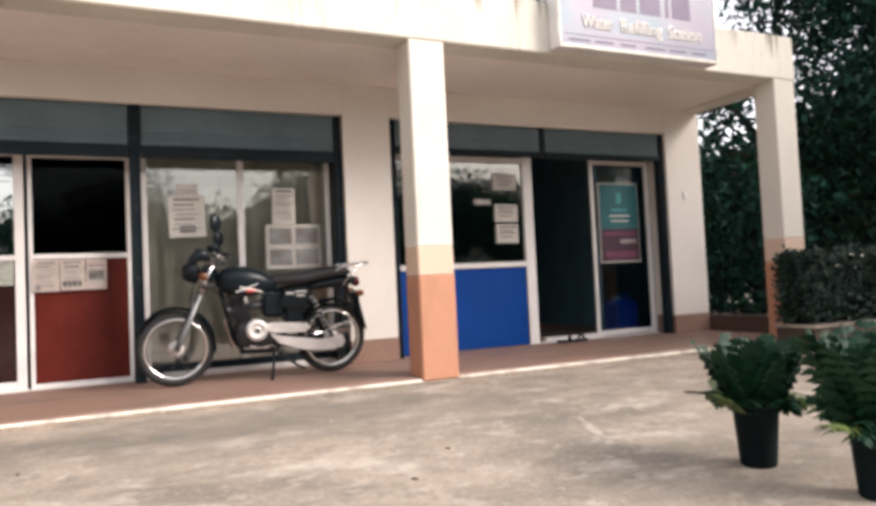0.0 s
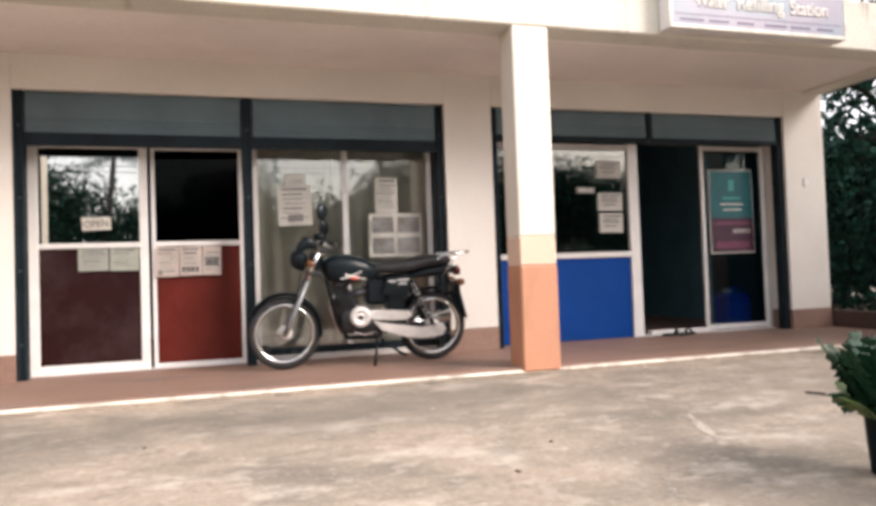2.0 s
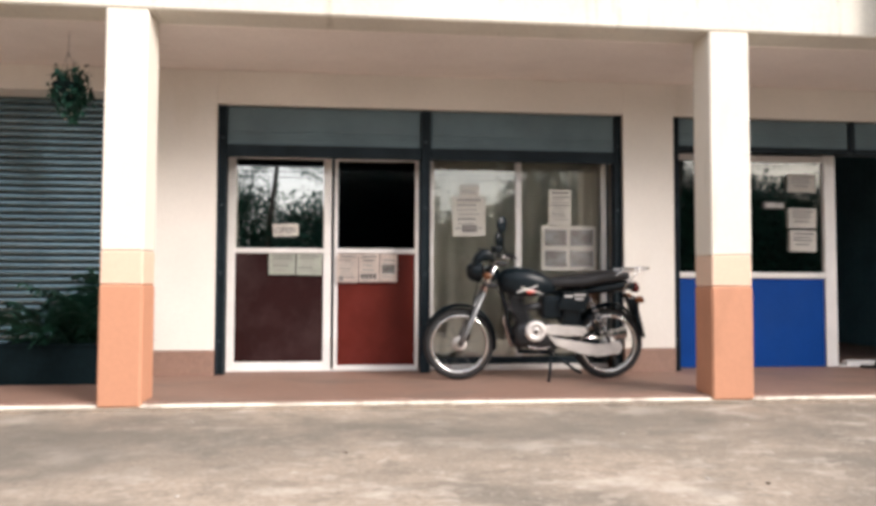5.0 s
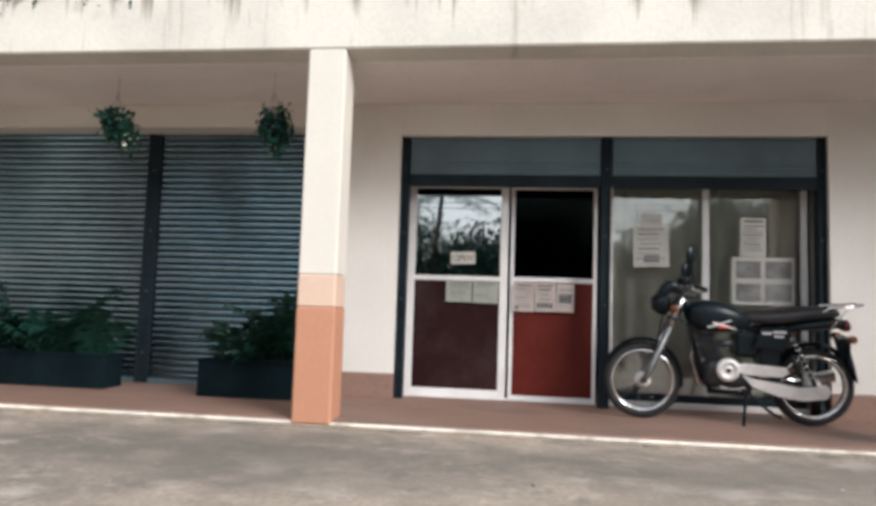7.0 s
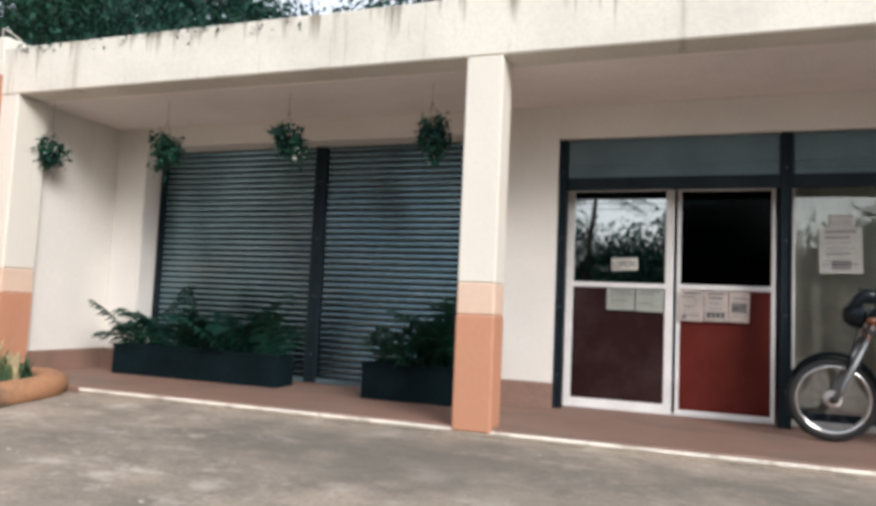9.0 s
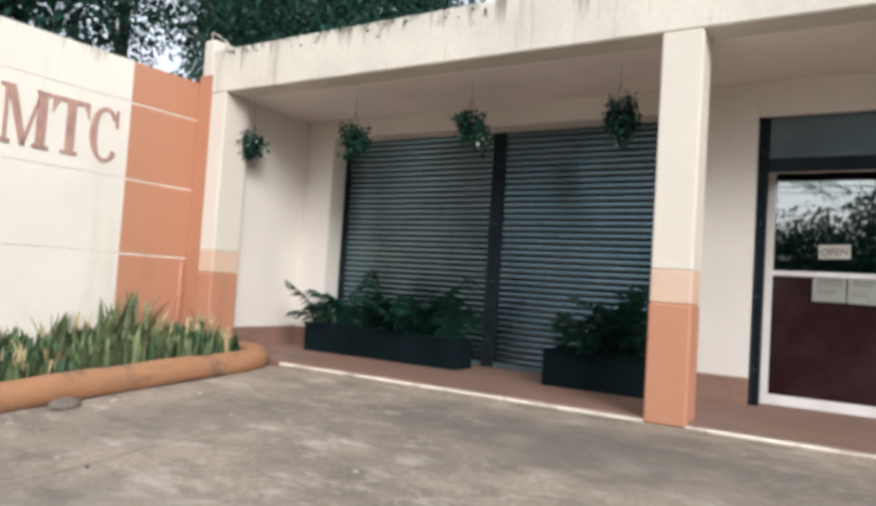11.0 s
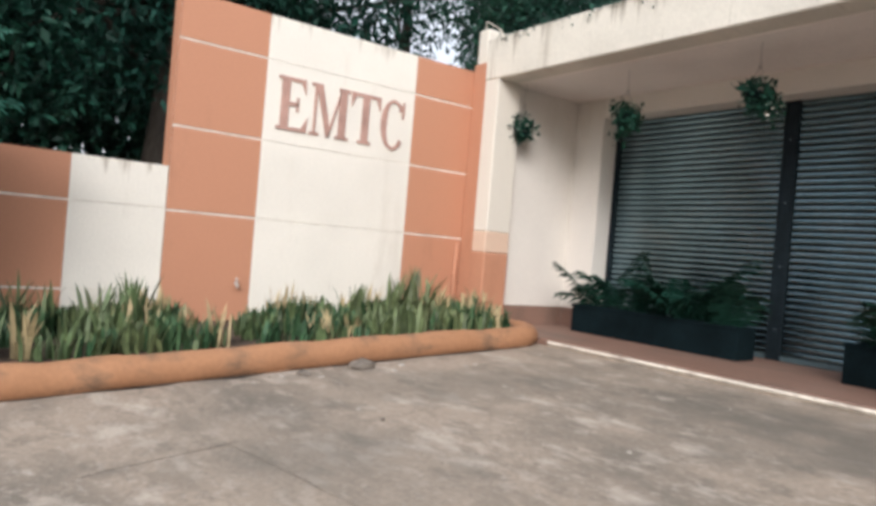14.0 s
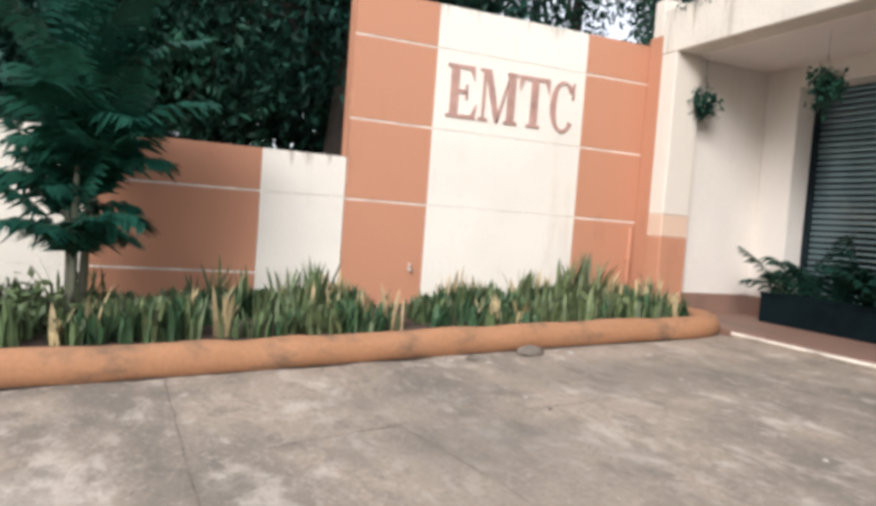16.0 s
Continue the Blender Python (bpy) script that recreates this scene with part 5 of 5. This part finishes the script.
    part("crankcase", loft([(0.46, 0.36, 0.07, 0.09), (0.50, 0.38, 0.105, 0.115), (0.66, 0.38, 0.11, 0.12), (0.80, 0.36, 0.09, 0.11), (0.86, 0.35, 0.06, 0.08)], 20, 3.0), ENGINE, b, smooth=True)
    disc = part("crankcase_cover", lathe([(0.088, 0.0), (0.088, -0.02), (0.075, -0.032), (0.05, -0.034), (0.045, -0.026), (0.025, -0.026), (0.02, -0.036), (0.0, -0.036)], "y", 30), CAST, b, "round polished cover", True)
    disc.location = (0.62, -0.115, 0.415)
    part("cover_bolt_ring", lathe([(0.018, -0.037), (0.010, -0.040), (0.0, -0.040)], "y", 14), BLACK, disc)
    for k in range(8):
        part("cooling_fin", moved(box(-0.085 + 0.003 * k, 0.075 - 0.002 * k, -0.085, 0.085, -0.004, 0.004, 0.003), 0.535 - 0.008 * k, 0, 0.485 + 0.021 * k), ENGINE, b)
    part("cylinder", tube([(0.545, 0, 0.44), (0.475, 0, 0.65)], 0.055, 16), ENGINE, b, smooth=True)
    part("cylinder_head", box(0.41, 0.54, -0.075, 0.075, 0.645, 0.70, 0.015), ENGINE, b)
    part("carburettor", tube([(0.53, -0.03, 0.58), (0.68, -0.03, 0.60)], [0.022, 0.035], 12), ENGINE, b, smooth=True)
    part("air_box", box(0.68, 0.86, -0.09, 0.09, 0.50, 0.68, 0.025), BLACK, b)
    part("battery_box", box(0.86, 1.02, -0.09, 0.09, 0.44, 0.66, 0.02), BLACK, b)
    part("chain_case", prism([(0.68, 0.455), (0.74, 0.465), (1.04, 0.445), (1.07, 0.40), (1.02, 0.375), (0.76, 0.385), (0.69, 0.40)], -0.135, -0.105, bevel=0.006), CAST, b, "pale aluminium chain case")
    part("chain_guard", prism([(0.72, 0.385), (0.80, 0.36), (1.14, 0.305), (1.34, 0.335), (1.37, 0.285), (1.34, 0.235), (1.16, 0.215), (0.98, 0.245), (0.80, 0.30)], -0.13, -0.105, bevel=0.006), CAST, b, "pale aluminium chain guard")
    part("exhaust", tube([(0.46, 0.07, 0.62), (0.40, 0.11, 0.48), (0.46, 0.13, 0.28), (0.75, 0.15, 0.25), (0.95, 0.16, 0.28), (1.50, 0.17, 0.36)], [0.018, 0.018, 0.018, 0.02, 0.042, 0.045], 14), CHROME, b, "chrome exhaust pipe", True)
    part("gear_pedal", tube([(0.56, -0.14, 0.30), (0.64, -0.16, 0.28), (0.74, -0.16, 0.30)], 0.007, 6), CHROME, b)
    part("side_stand", tube([(0.76, -0.10, 0.25), (0.74, -0.16, 0.10), (0.72, -0.20, 0.012)], 0.012, 8), BLACK, b, smooth=True)
    part("centre_stand", tube([(0.80, -0.10, 0.22), (0.96, -0.11, 0.10), (1.02, -0.11, 0.07)], 0.013, 8), BLACK, b, smooth=True)
    part("clutch_cable", tube([(0.35, -0.24, 0.99), (0.22, -0.16, 1.0), (0.24, -0.10, 0.80), (0.40, -0.09, 0.60), (0.52, -0.10, 0.48)], 0.005, 6), RUBBER, b, smooth=True)
    part("brake_cable", tube([(0.35, 0.24, 0.99), (0.17, 0.08, 1.04), (0.14, -0.02, 0.75), (0.06, -0.06, 0.42)], 0.005, 6), RUBBER, b, smooth=True)
    for k, (xa, xb, z) in enumerate(((0.86, 0.93, 0.675), (0.94, 1.04, 0.685), (0.95, 1.02, 0.655))):
        part("cover_marking", box(xa, xb, -0.1305, -0.1285, z, z + 0.016, 0), GREYPAINT, b, "silver marking bar")
    for o in b.children:   # the frame stands a little taller over its axles
        if not o.name.startswith(("front_wheel", "rear_wheel")):
            o.location.z = o.location.z * 1.085 - 0.302 * 0.085 if o.location.z > 0.01 else 0.0
            if o.location.z < 0.01:
                for v in o.data.vertices:
                    v.co.z = v.co.z if v.co.z < H and o.name.startswith(("fork_leg", "swing", "side_stand", "centre")) else H + (v.co.z - H) * 1.085
    return b


motorcycle(pose(0.757, 6.34, FL + 0.001, 5.0, 0, 0))


# ---- water shop sign box ----
def flat_text(words, size, x, y, z, mat, parent, name="word", width=0.0):
    cu = bpy.data.curves.new(name, "FONT")
    cu.body, cu.size, cu.extrude, cu.align_x = words, size, 0.002, "CENTER"
    ob = bpy.data.objects.new(name, cu)
    me = bpy.data.meshes.new_from_object(ob)
    bpy.data.objects.remove(ob)
    me.materials.clear()
    me.materials.append(mat)
    o = new(name, me)
    o.parent = parent
    s = width / max(v.co.x * 2 for v in me.vertices) if width else 1.0
    o.matrix_basis = pose(x, y, z, 90, 0, 0) @ Matrix.Diagonal((s, 1, 1, 1))
    return o


SIGNFACE = stained(material("pale_sign_vinyl", (0.32, 0.30, 0.37), 0.4, 0.05, 1.5, 60, 0.02), (0.18, 0.31, 0.36), 0.8, 0.45, 0.68, (1.3, 1.3, 1.6))
PURPLE = material("purple_sign_print", (0.12, 0.085, 0.16), 0.45, 0.08, 6, 60, 0.0)
TEAL = stained(material("teal_poster_print", (0.012, 0.105, 0.12), 0.45, 0.08, 5, 60, 0.0), (0.02, 0.12, 0.15), 0.6, 0.5, 0.7, (4, 4, 3))
MAGENTA = material("dark_red_poster_print", (0.055, 0.022, 0.042), 0.45, 0.1, 9, 60, 0.0)
sign = thing("sign_box", "pale lightbox sign of a water refilling shop", "sign")
SY = 5.20
part("case", box(3.82, 5.645, SY + 0.012, 5.345, 2.81, 3.78, 0.008), ALU, sign)
part("face", box(3.85, 5.615, SY, SY + 0.012, 2.84, 3.75, 0), SIGNFACE, sign, "pale lavender and aqua printed face")
for _a, _b, _c, _d in ((3.82, 5.645, 2.81, 2.838), (3.82, 5.645, 3.752, 3.78), (3.82, 3.848, 2.839, 3.751), (5.617, 5.645, 2.839, 3.751)):
    part("frame_edge", box(_a, _b, SY - 0.006, SY + 0.011, _c, _d, 0.003), GROOVE, sign, "white frame edge")
for _w, _x, _v in (("Water", 4.235, 0.33), ("Refilling", 4.72, 0.48), ("Station", 5.235, 0.40)):
    flat_text(_w, 0.17, _x + 0.008, SY - 0.0025, 2.992, INK, sign, "word_shadow", _v)
    flat_text(_w, 0.17, _x, SY - 0.007, 3.0, PAPER, sign, "word", _v)
part("ruled_line", box(3.88, 5.58, SY - 0.003, SY - 0.0005, 2.925, 2.932, 0), PURPLE, sign)
for k in range(6):
    part("small_print", box(3.92 + 0.28 * k, 4.15 + 0.28 * k - 0.03 * (k % 3), SY - 0.003, SY - 0.0005, 2.872, 2.892, 0), PURPLE, sign)
for k, (xa, xb) in enumerate(((4.20, 4.46), (4.50, 4.68), (4.72, 4.96), (5.02, 5.06), (5.10, 5.32))):
    part("name_bar", box(xa, xb, SY - 0.003, SY - 0.0005, 3.19, 3.50 if k != 3 else 3.50, 0), PURPLE, sign)
for x in (4.1, 5.35):
    part("bracket", tube([(x, 5.34, 2.95), (x, 5.352, 2.95)], 0.02, 8), GUIDE, sign)


# ---- notices, posters and small fittings ----
def notice(x0, x1, z0, z1, y, lines, label, tilt=0.0, mat=None, name="notice"):
    c = ((x0 + x1) / 2, (z0 + z1) / 2)
    n = thing(name, label, "notice", pose(c[0], y, c[1], 0, tilt, 0), "papers on the shop fronts")
    w, h = (x1 - x0) / 2, (z1 - z0) / 2
    bm = bmesh.new()
    rows = []
    for k in range(7):
        u = k / 6 * 2 - 1
        rows.append([bm.verts.new((u * w, -0.004 - 0.003 * math.sin(2.5 * u + c[0] * 9), s * h)) for s in (-1, 1)])
    for a, b in zip(rows, rows[1:]):
        bm.faces.new((a[0], b[0], b[1], a[1]))
    bmesh.ops.solidify(bm, geom=bm.faces[:], thickness=0.001)
    part("sheet", bm, mat or PAPER, n)
    for a, b, lo, hi, m in lines:
        part("print_bar", box(-w + 2 * w * a, -w + 2 * w * b, -0.0112, -0.0092, -h + 2 * h * lo, -h + 2 * h * hi, 0), m, n)
    return n


GREYINK = material("pale_print", (0.52, 0.50, 0.47), 0.7, 0.1, 12, 90, 0.0)


PHOTO = stained(material("faded_photo_print", (0.17, 0.15, 0.14), 0.5, 0.15, 8, 50, 0.0), (0.26, 0.28, 0.27), 0.8, 0.45, 0.65, (9, 9, 12))
GREENPAPER = material("pale_green_paper", (0.60, 0.64, 0.55), 0.7, 0.06, 6, 80, 0.05)
PINKPAPER = material("pinkish_paper", (0.80, 0.70, 0.63), 0.7, 0.06, 6, 80, 0.05)


def rows(n, seed, heading=True, picture=None):
    """Uneven rows of unreadable print, with a bolder heading and perhaps a dark picture."""
    rng = np.random.default_rng(seed)
    out = [(0.14, 0.86, 0.88, 0.94, INK)] if heading else []
    for k in range(n):
        z = 0.80 - 0.70 * k / n
        a = rng.uniform(0.07, 0.2)
        out.append((a, rng.uniform(0.6, 0.93), z - 0.22 / n, z, GREYINK if k % 3 else INK))
    return out + ([picture] if picture else [])


TEXT = [(0.12, 0.88, 0.80, 0.88, INK), (0.12, 0.75, 0.64, 0.70, INK), (0.12, 0.82, 0.50, 0.56, INK), (0.2, 0.7, 0.30, 0.36, INK)]
G = GL - 0.024
o = notice(-0.88, -0.655, 1.345, 1.455, G, [], "small hand-lettered door sign hung inside the glass", -2, name="open_sign")
flat_text("OPEN", 0.085, 0, -0.0095, -0.03, INK, o, "word", 0.19)
notice(-0.915, -0.675, 0.99, 1.18, G, rows(6, 1), "greenish printed notice taped to the maroon door panel", 0, GREENPAPER)
notice(-0.665, -0.43, 0.985, 1.18, G, rows(5, 2), "printed notice taped beside another on the door panel", 0.8, GREENPAPER)
notice(-0.295, -0.10, 0.92, 1.185, G + 0.03, rows(7, 3, True, (0.10, 0.28, 0.06, 0.22, INK)), "printed paper taped along the top of the red panel", 0.6, PINKPAPER)
notice(-0.095, 0.095, 0.925, 1.185, G + 0.03, rows(4, 4) + [(0.1, 0.24, 0.12, 0.3, PHOTO), (0.3, 0.44, 0.12, 0.3, PHOTO), (0.5, 0.64, 0.12, 0.3, PHOTO), (0.7, 0.84, 0.12, 0.3, PHOTO)], "printed paper with a row of small pictures", -0.5, PINKPAPER)
notice(0.10, 0.262, 0.925, 1.185, G + 0.03, rows(6, 5, False) + [(0.15, 0.85, 0.32, 0.62, PHOTO)], "pinkish printed paper taped to the red panel", 1.0, PINKPAPER)
W = GL - 0.03
notice(0.845, 1.03, 1.725, 1.845, W, [(0.1, 0.9, 0.3, 0.6, GREYINK)], "small cream paper taped to the shop window", 1)
notice(0.775, 1.09, 1.36, 1.735, W, rows(6, 6, True, (0.28, 0.72, 0.10, 0.28, INK)), "large printed notice taped inside the shop window", -1.5)
notice(1.70, 1.92, 1.47, 1.815, W, rows(9, 7), "pale typed sheet taped inside the shop window", 0.5)
notice(1.63, 2.155, 1.045, 1.465, W, [(0.06, 0.46, 0.56, 0.92, PHOTO), (0.54, 0.95, 0.56, 0.92, PHOTO), (0.06, 0.46, 0.08, 0.44, PHOTO), (0.54, 0.95, 0.08, 0.44, PHOTO)],
       "white sheet of four faded photographs in the window", 0, name="photo_sheet")
for x0, x1, z0, z1 in ((4.115, 4.405, 1.83, 2.01), (4.12, 4.407, 1.475, 1.668), (4.13, 4.405, 1.242, 1.45)):
    notice(x0, x1, z0, z1, G, TEXT, "white printed sheet taped to the dark window", 1.0)
notice(3.86, 4.08, 1.66, 1.73, G, [(0.1, 0.9, 0.2, 0.8, GREYINK)], "small grey sticker on the dark window glass", 0, INK, "sticker")
AQUA = material("aqua_poster_print", (0.05, 0.28, 0.28), 0.5, 0.08, 6, 60, 0.0)
MAGENTA2 = material("rose_poster_print", (0.15, 0.04, 0.08), 0.5, 0.1, 9, 60, 0.0)
poster = notice(5.51, 6.105, 0.98, 1.93, G, [(0.03, 0.97, 0.42, 0.98, TEAL), (0.03, 0.97, 0.02, 0.42, MAGENTA)], "teal and dark red printed poster on the glass door", 0, name="poster")
for a, b, lo, hi, m in ((0.44, 0.56, 0.74, 0.88, AQUA), (0.3, 0.7, 0.645, 0.67, AQUA), (0.24, 0.76, 0.575, 0.595, GREYINK), (0.30, 0.72, 0.51, 0.53, GREYINK), (0.1, 0.9, 0.34, 0.38, MAGENTA2), (0.5, 0.9, 0.24, 0.29, INK), (0.12, 0.88, 0.06, 0.14, MAGENTA2)):
    w, h = 0.2975, 0.475
    part("print_bar", box(-w + 2 * w * a, -w + 2 * w * b, -0.0145, -0.0125, -h + 2 * h * lo, -h + 2 * h * hi, 0), m, poster)

BLUEPLASTIC = material("blue_plastic", (0.01, 0.16, 0.85), 0.45, 0.08, 4, 50, 0.0)
tub = thing("water_container", "blue plastic water container standing inside the glass door", "container")
part("body", box(5.80, 6.14, 7.10, 7.40, FL + 0.001, 0.52, 0.05), BLUEPLASTIC, tub)
part("spout", moved(lathe([(0.0, 0.0), (0.05, 0.0), (0.05, 0.05), (0.0, 0.05)], "z", 18), 5.90, 7.25, 0.52), PAPER, tub, "white cap")
part("carry_handle", tube([(5.96, 7.25, 0.515), (5.98, 7.25, 0.58), (6.08, 7.25, 0.58), (6.10, 7.25, 0.515)], 0.014, 8), BLUEPLASTIC, tub)


def sandal(x, y, turn):
    s = thing("sandal", "black rubber sandal lying by the open doorway", "sandal", pose(x, y, FL + 0.001, 0, 0, turn), "sandals by the doorway")
    outline = [(0.13 * math.cos(a) + 0.012 * math.cos(2 * a), (0.045 + 0.006 * math.cos(a)) * math.sin(a)) for a in (2 * math.pi * k / 20 for k in range(20))]
    bm = bmesh.new()
    lo, hi = [bm.verts.new((u, v, 0)) for u, v in outline], [bm.verts.new((u, v, 0.024)) for u, v in outline]
    bm.faces.new(lo), bm.faces.new(hi)
    for k in range(20):
        bm.faces.new((lo[k], lo[(k + 1) % 20], hi[(k + 1) % 20], hi[k]))
    bmesh.ops.recalc_face_normals(bm, faces=bm.faces)
    part("sole", bm, RUBBER, s)
    part("strap", tube([(0.03, -0.045, 0.015), (0.035, -0.03, 0.055), (0.04, 0.0, 0.066), (0.035, 0.03, 0.055), (0.03, 0.045, 0.015)], 0.013, 8), RUBBER, s, smooth=True)


sandal(5.06, 6.88, 15)
sandal(4.88, 6.86, -20)

tap = thing("wall_tap", "small pale metal tap on the terracotta panel", "tap")
part("spout", tube([(WX, 2.82, 0.42), (WX + 0.05, 2.82, 0.42), (WX + 0.065, 2.82, 0.385)], 0.012, 10), CAST, tap, smooth=True)
part("valve", tube([(WX + 0.035, 2.82, 0.425), (WX + 0.035, 2.82, 0.46)], 0.007, 8), CAST, tap)
part("handle", box(WX + 0.01, WX + 0.06, 2.812, 2.828, 0.46, 0.468, 0.002), PAPER, tap)
switch = thing("wall_switch", "small white switch plate on the wall pier", "switch")
part("plate", box(6.56, 6.63, WF - 0.012, WF, 1.70, 1.80, 0.003), ALU, switch)
part("rocker", box(6.58, 6.61, WF - 0.017, WF - 0.0125, 1.73, 1.77, 0.002), PAPER, switch)
pipe = thing("drain_pipe", "thin terracotta painted pipe up the corner wall", "pipe")
part("pipe", tube([(WX + 0.03, 5.36, -0.05), (WX + 0.03, 5.36, 0.98)], 0.022, 10), ORANGE, pipe, smooth=True)
part("clip", box(WX, WX + 0.056, 5.333, 5.387, 0.60, 0.63, 0.003), ORANGE, pipe)


stub_wire = thing("loose_wire", "short loose wire hanging from the parapet stub to the roof edge", "wire")
part("strand", tube([(-6.70, 5.47, 3.43), (-6.66, 5.44, 3.50), (-6.52, 5.40, 3.44), (-6.34, 5.38, 3.33), (-6.26, 5.36, 3.252)], 0.006, 6), EDGE, stub_wire)


def stone(x, y, r, seed, mat, label, flat=0.5):
    rng = np.random.default_rng(seed)
    bm = bmesh.new()
    bmesh.ops.create_icosphere(bm, subdivisions=2, radius=r)
    for v in bm.verts:
        v.co *= 1 + 0.22 * noise.noise(v.co * (2.2 / r) + Vector((seed, 0, 0)))
        v.co.z = max(-r * 0.3, v.co.z) * flat
        v.co.x *= 1.5
    bmesh.ops.translate(bm, verts=bm.verts, vec=(0, 0, r * 0.3 * flat))
    s = part("stone", bm, mat)
    s.matrix_world = pose(x, y, ground_z(y) - 0.002, 0, 0, float(rng.uniform(0, 180)))
    return tagged(s, label, "stone", "loose stones on the concrete")


RUBBLE = material("grey_rubble", (0.22, 0.19, 0.16), 0.9, 0.2, 9, 60, 0.4)
stone(-4.93, 3.12, 0.07, 1, RUBBLE, "broken grey lump of concrete lying by the kerb", 0.85)
stone(-4.86, 2.62, 0.035, 2, RUBBLE, "small broken lump of concrete lying by the kerb", 0.8)
PALESTONE = material("pale_rubble", (0.44, 0.40, 0.35), 0.85, 0.15, 9, 60, 0.3)
_rng = np.random.default_rng(77)
for k in range(9):
    stone(-4.95 + _rng.uniform(0, 0.25), 2.2 + 0.33 * k + _rng.uniform(-0.2, 0.2), _rng.uniform(0.012, 0.03), 10 + k, PALESTONE, "small pale chip of rubble on the concrete")
for k in range(22):
    stone(_rng.uniform(-4.6, 3.5), _rng.uniform(2.4, 5.2), _rng.uniform(0.006, 0.014), 30 + k, PALESTONE if k % 3 else SOIL, "tiny chip of rubble on the concrete")

# ---- marks on the concrete and joints of its slabs ----
FADED = material("faded_paint_mark", (0.42, 0.365, 0.31), 0.9, 0.2, 9, 60, 0.2)
# kerb foot: dirt and the kerb's contact shadow in one dark colour
DIRT_SHADE = material("foot_dirt_and_shade", (0.07, 0.055, 0.042), 0.95, 0.3, 8, 60, 0.3)
joint([(p.x + 0.085, p.y) for p in _line if p.y < 5.1][::6], 0.032, DIRT_SHADE, "dirt and painted contact shade along the foot of the kerb")
joint([(2.86, 3.86), (2.62, 3.22)], 0.02, FADED, "short worn pale paint mark on the concrete")
twig = thing("twig", "thin dry twig lying on the concrete", "twig")
part("stick", tube([(3.90, 4.06, 0.008), (3.93, 3.98, 0.012), (3.94, 3.92, 0.006)], [0.006, 0.008, 0.004], 6), BARK, twig)
part("side_shoot", tube([(3.93, 3.98, 0.012), (3.97, 3.97, 0.016)], [0.004, 0.002], 5), BARK, twig)
joint([(-4.75, 0.62), (-3.2, 0.68), (-1.4, 0.75)])
joint([(-3.44, 1.0), (-3.6, 1.64), (-3.73, 2.9), (-3.9, 5.34)])
joint([(-3.6, 1.64), (-2.78, 1.77), (0.5, 1.9)])
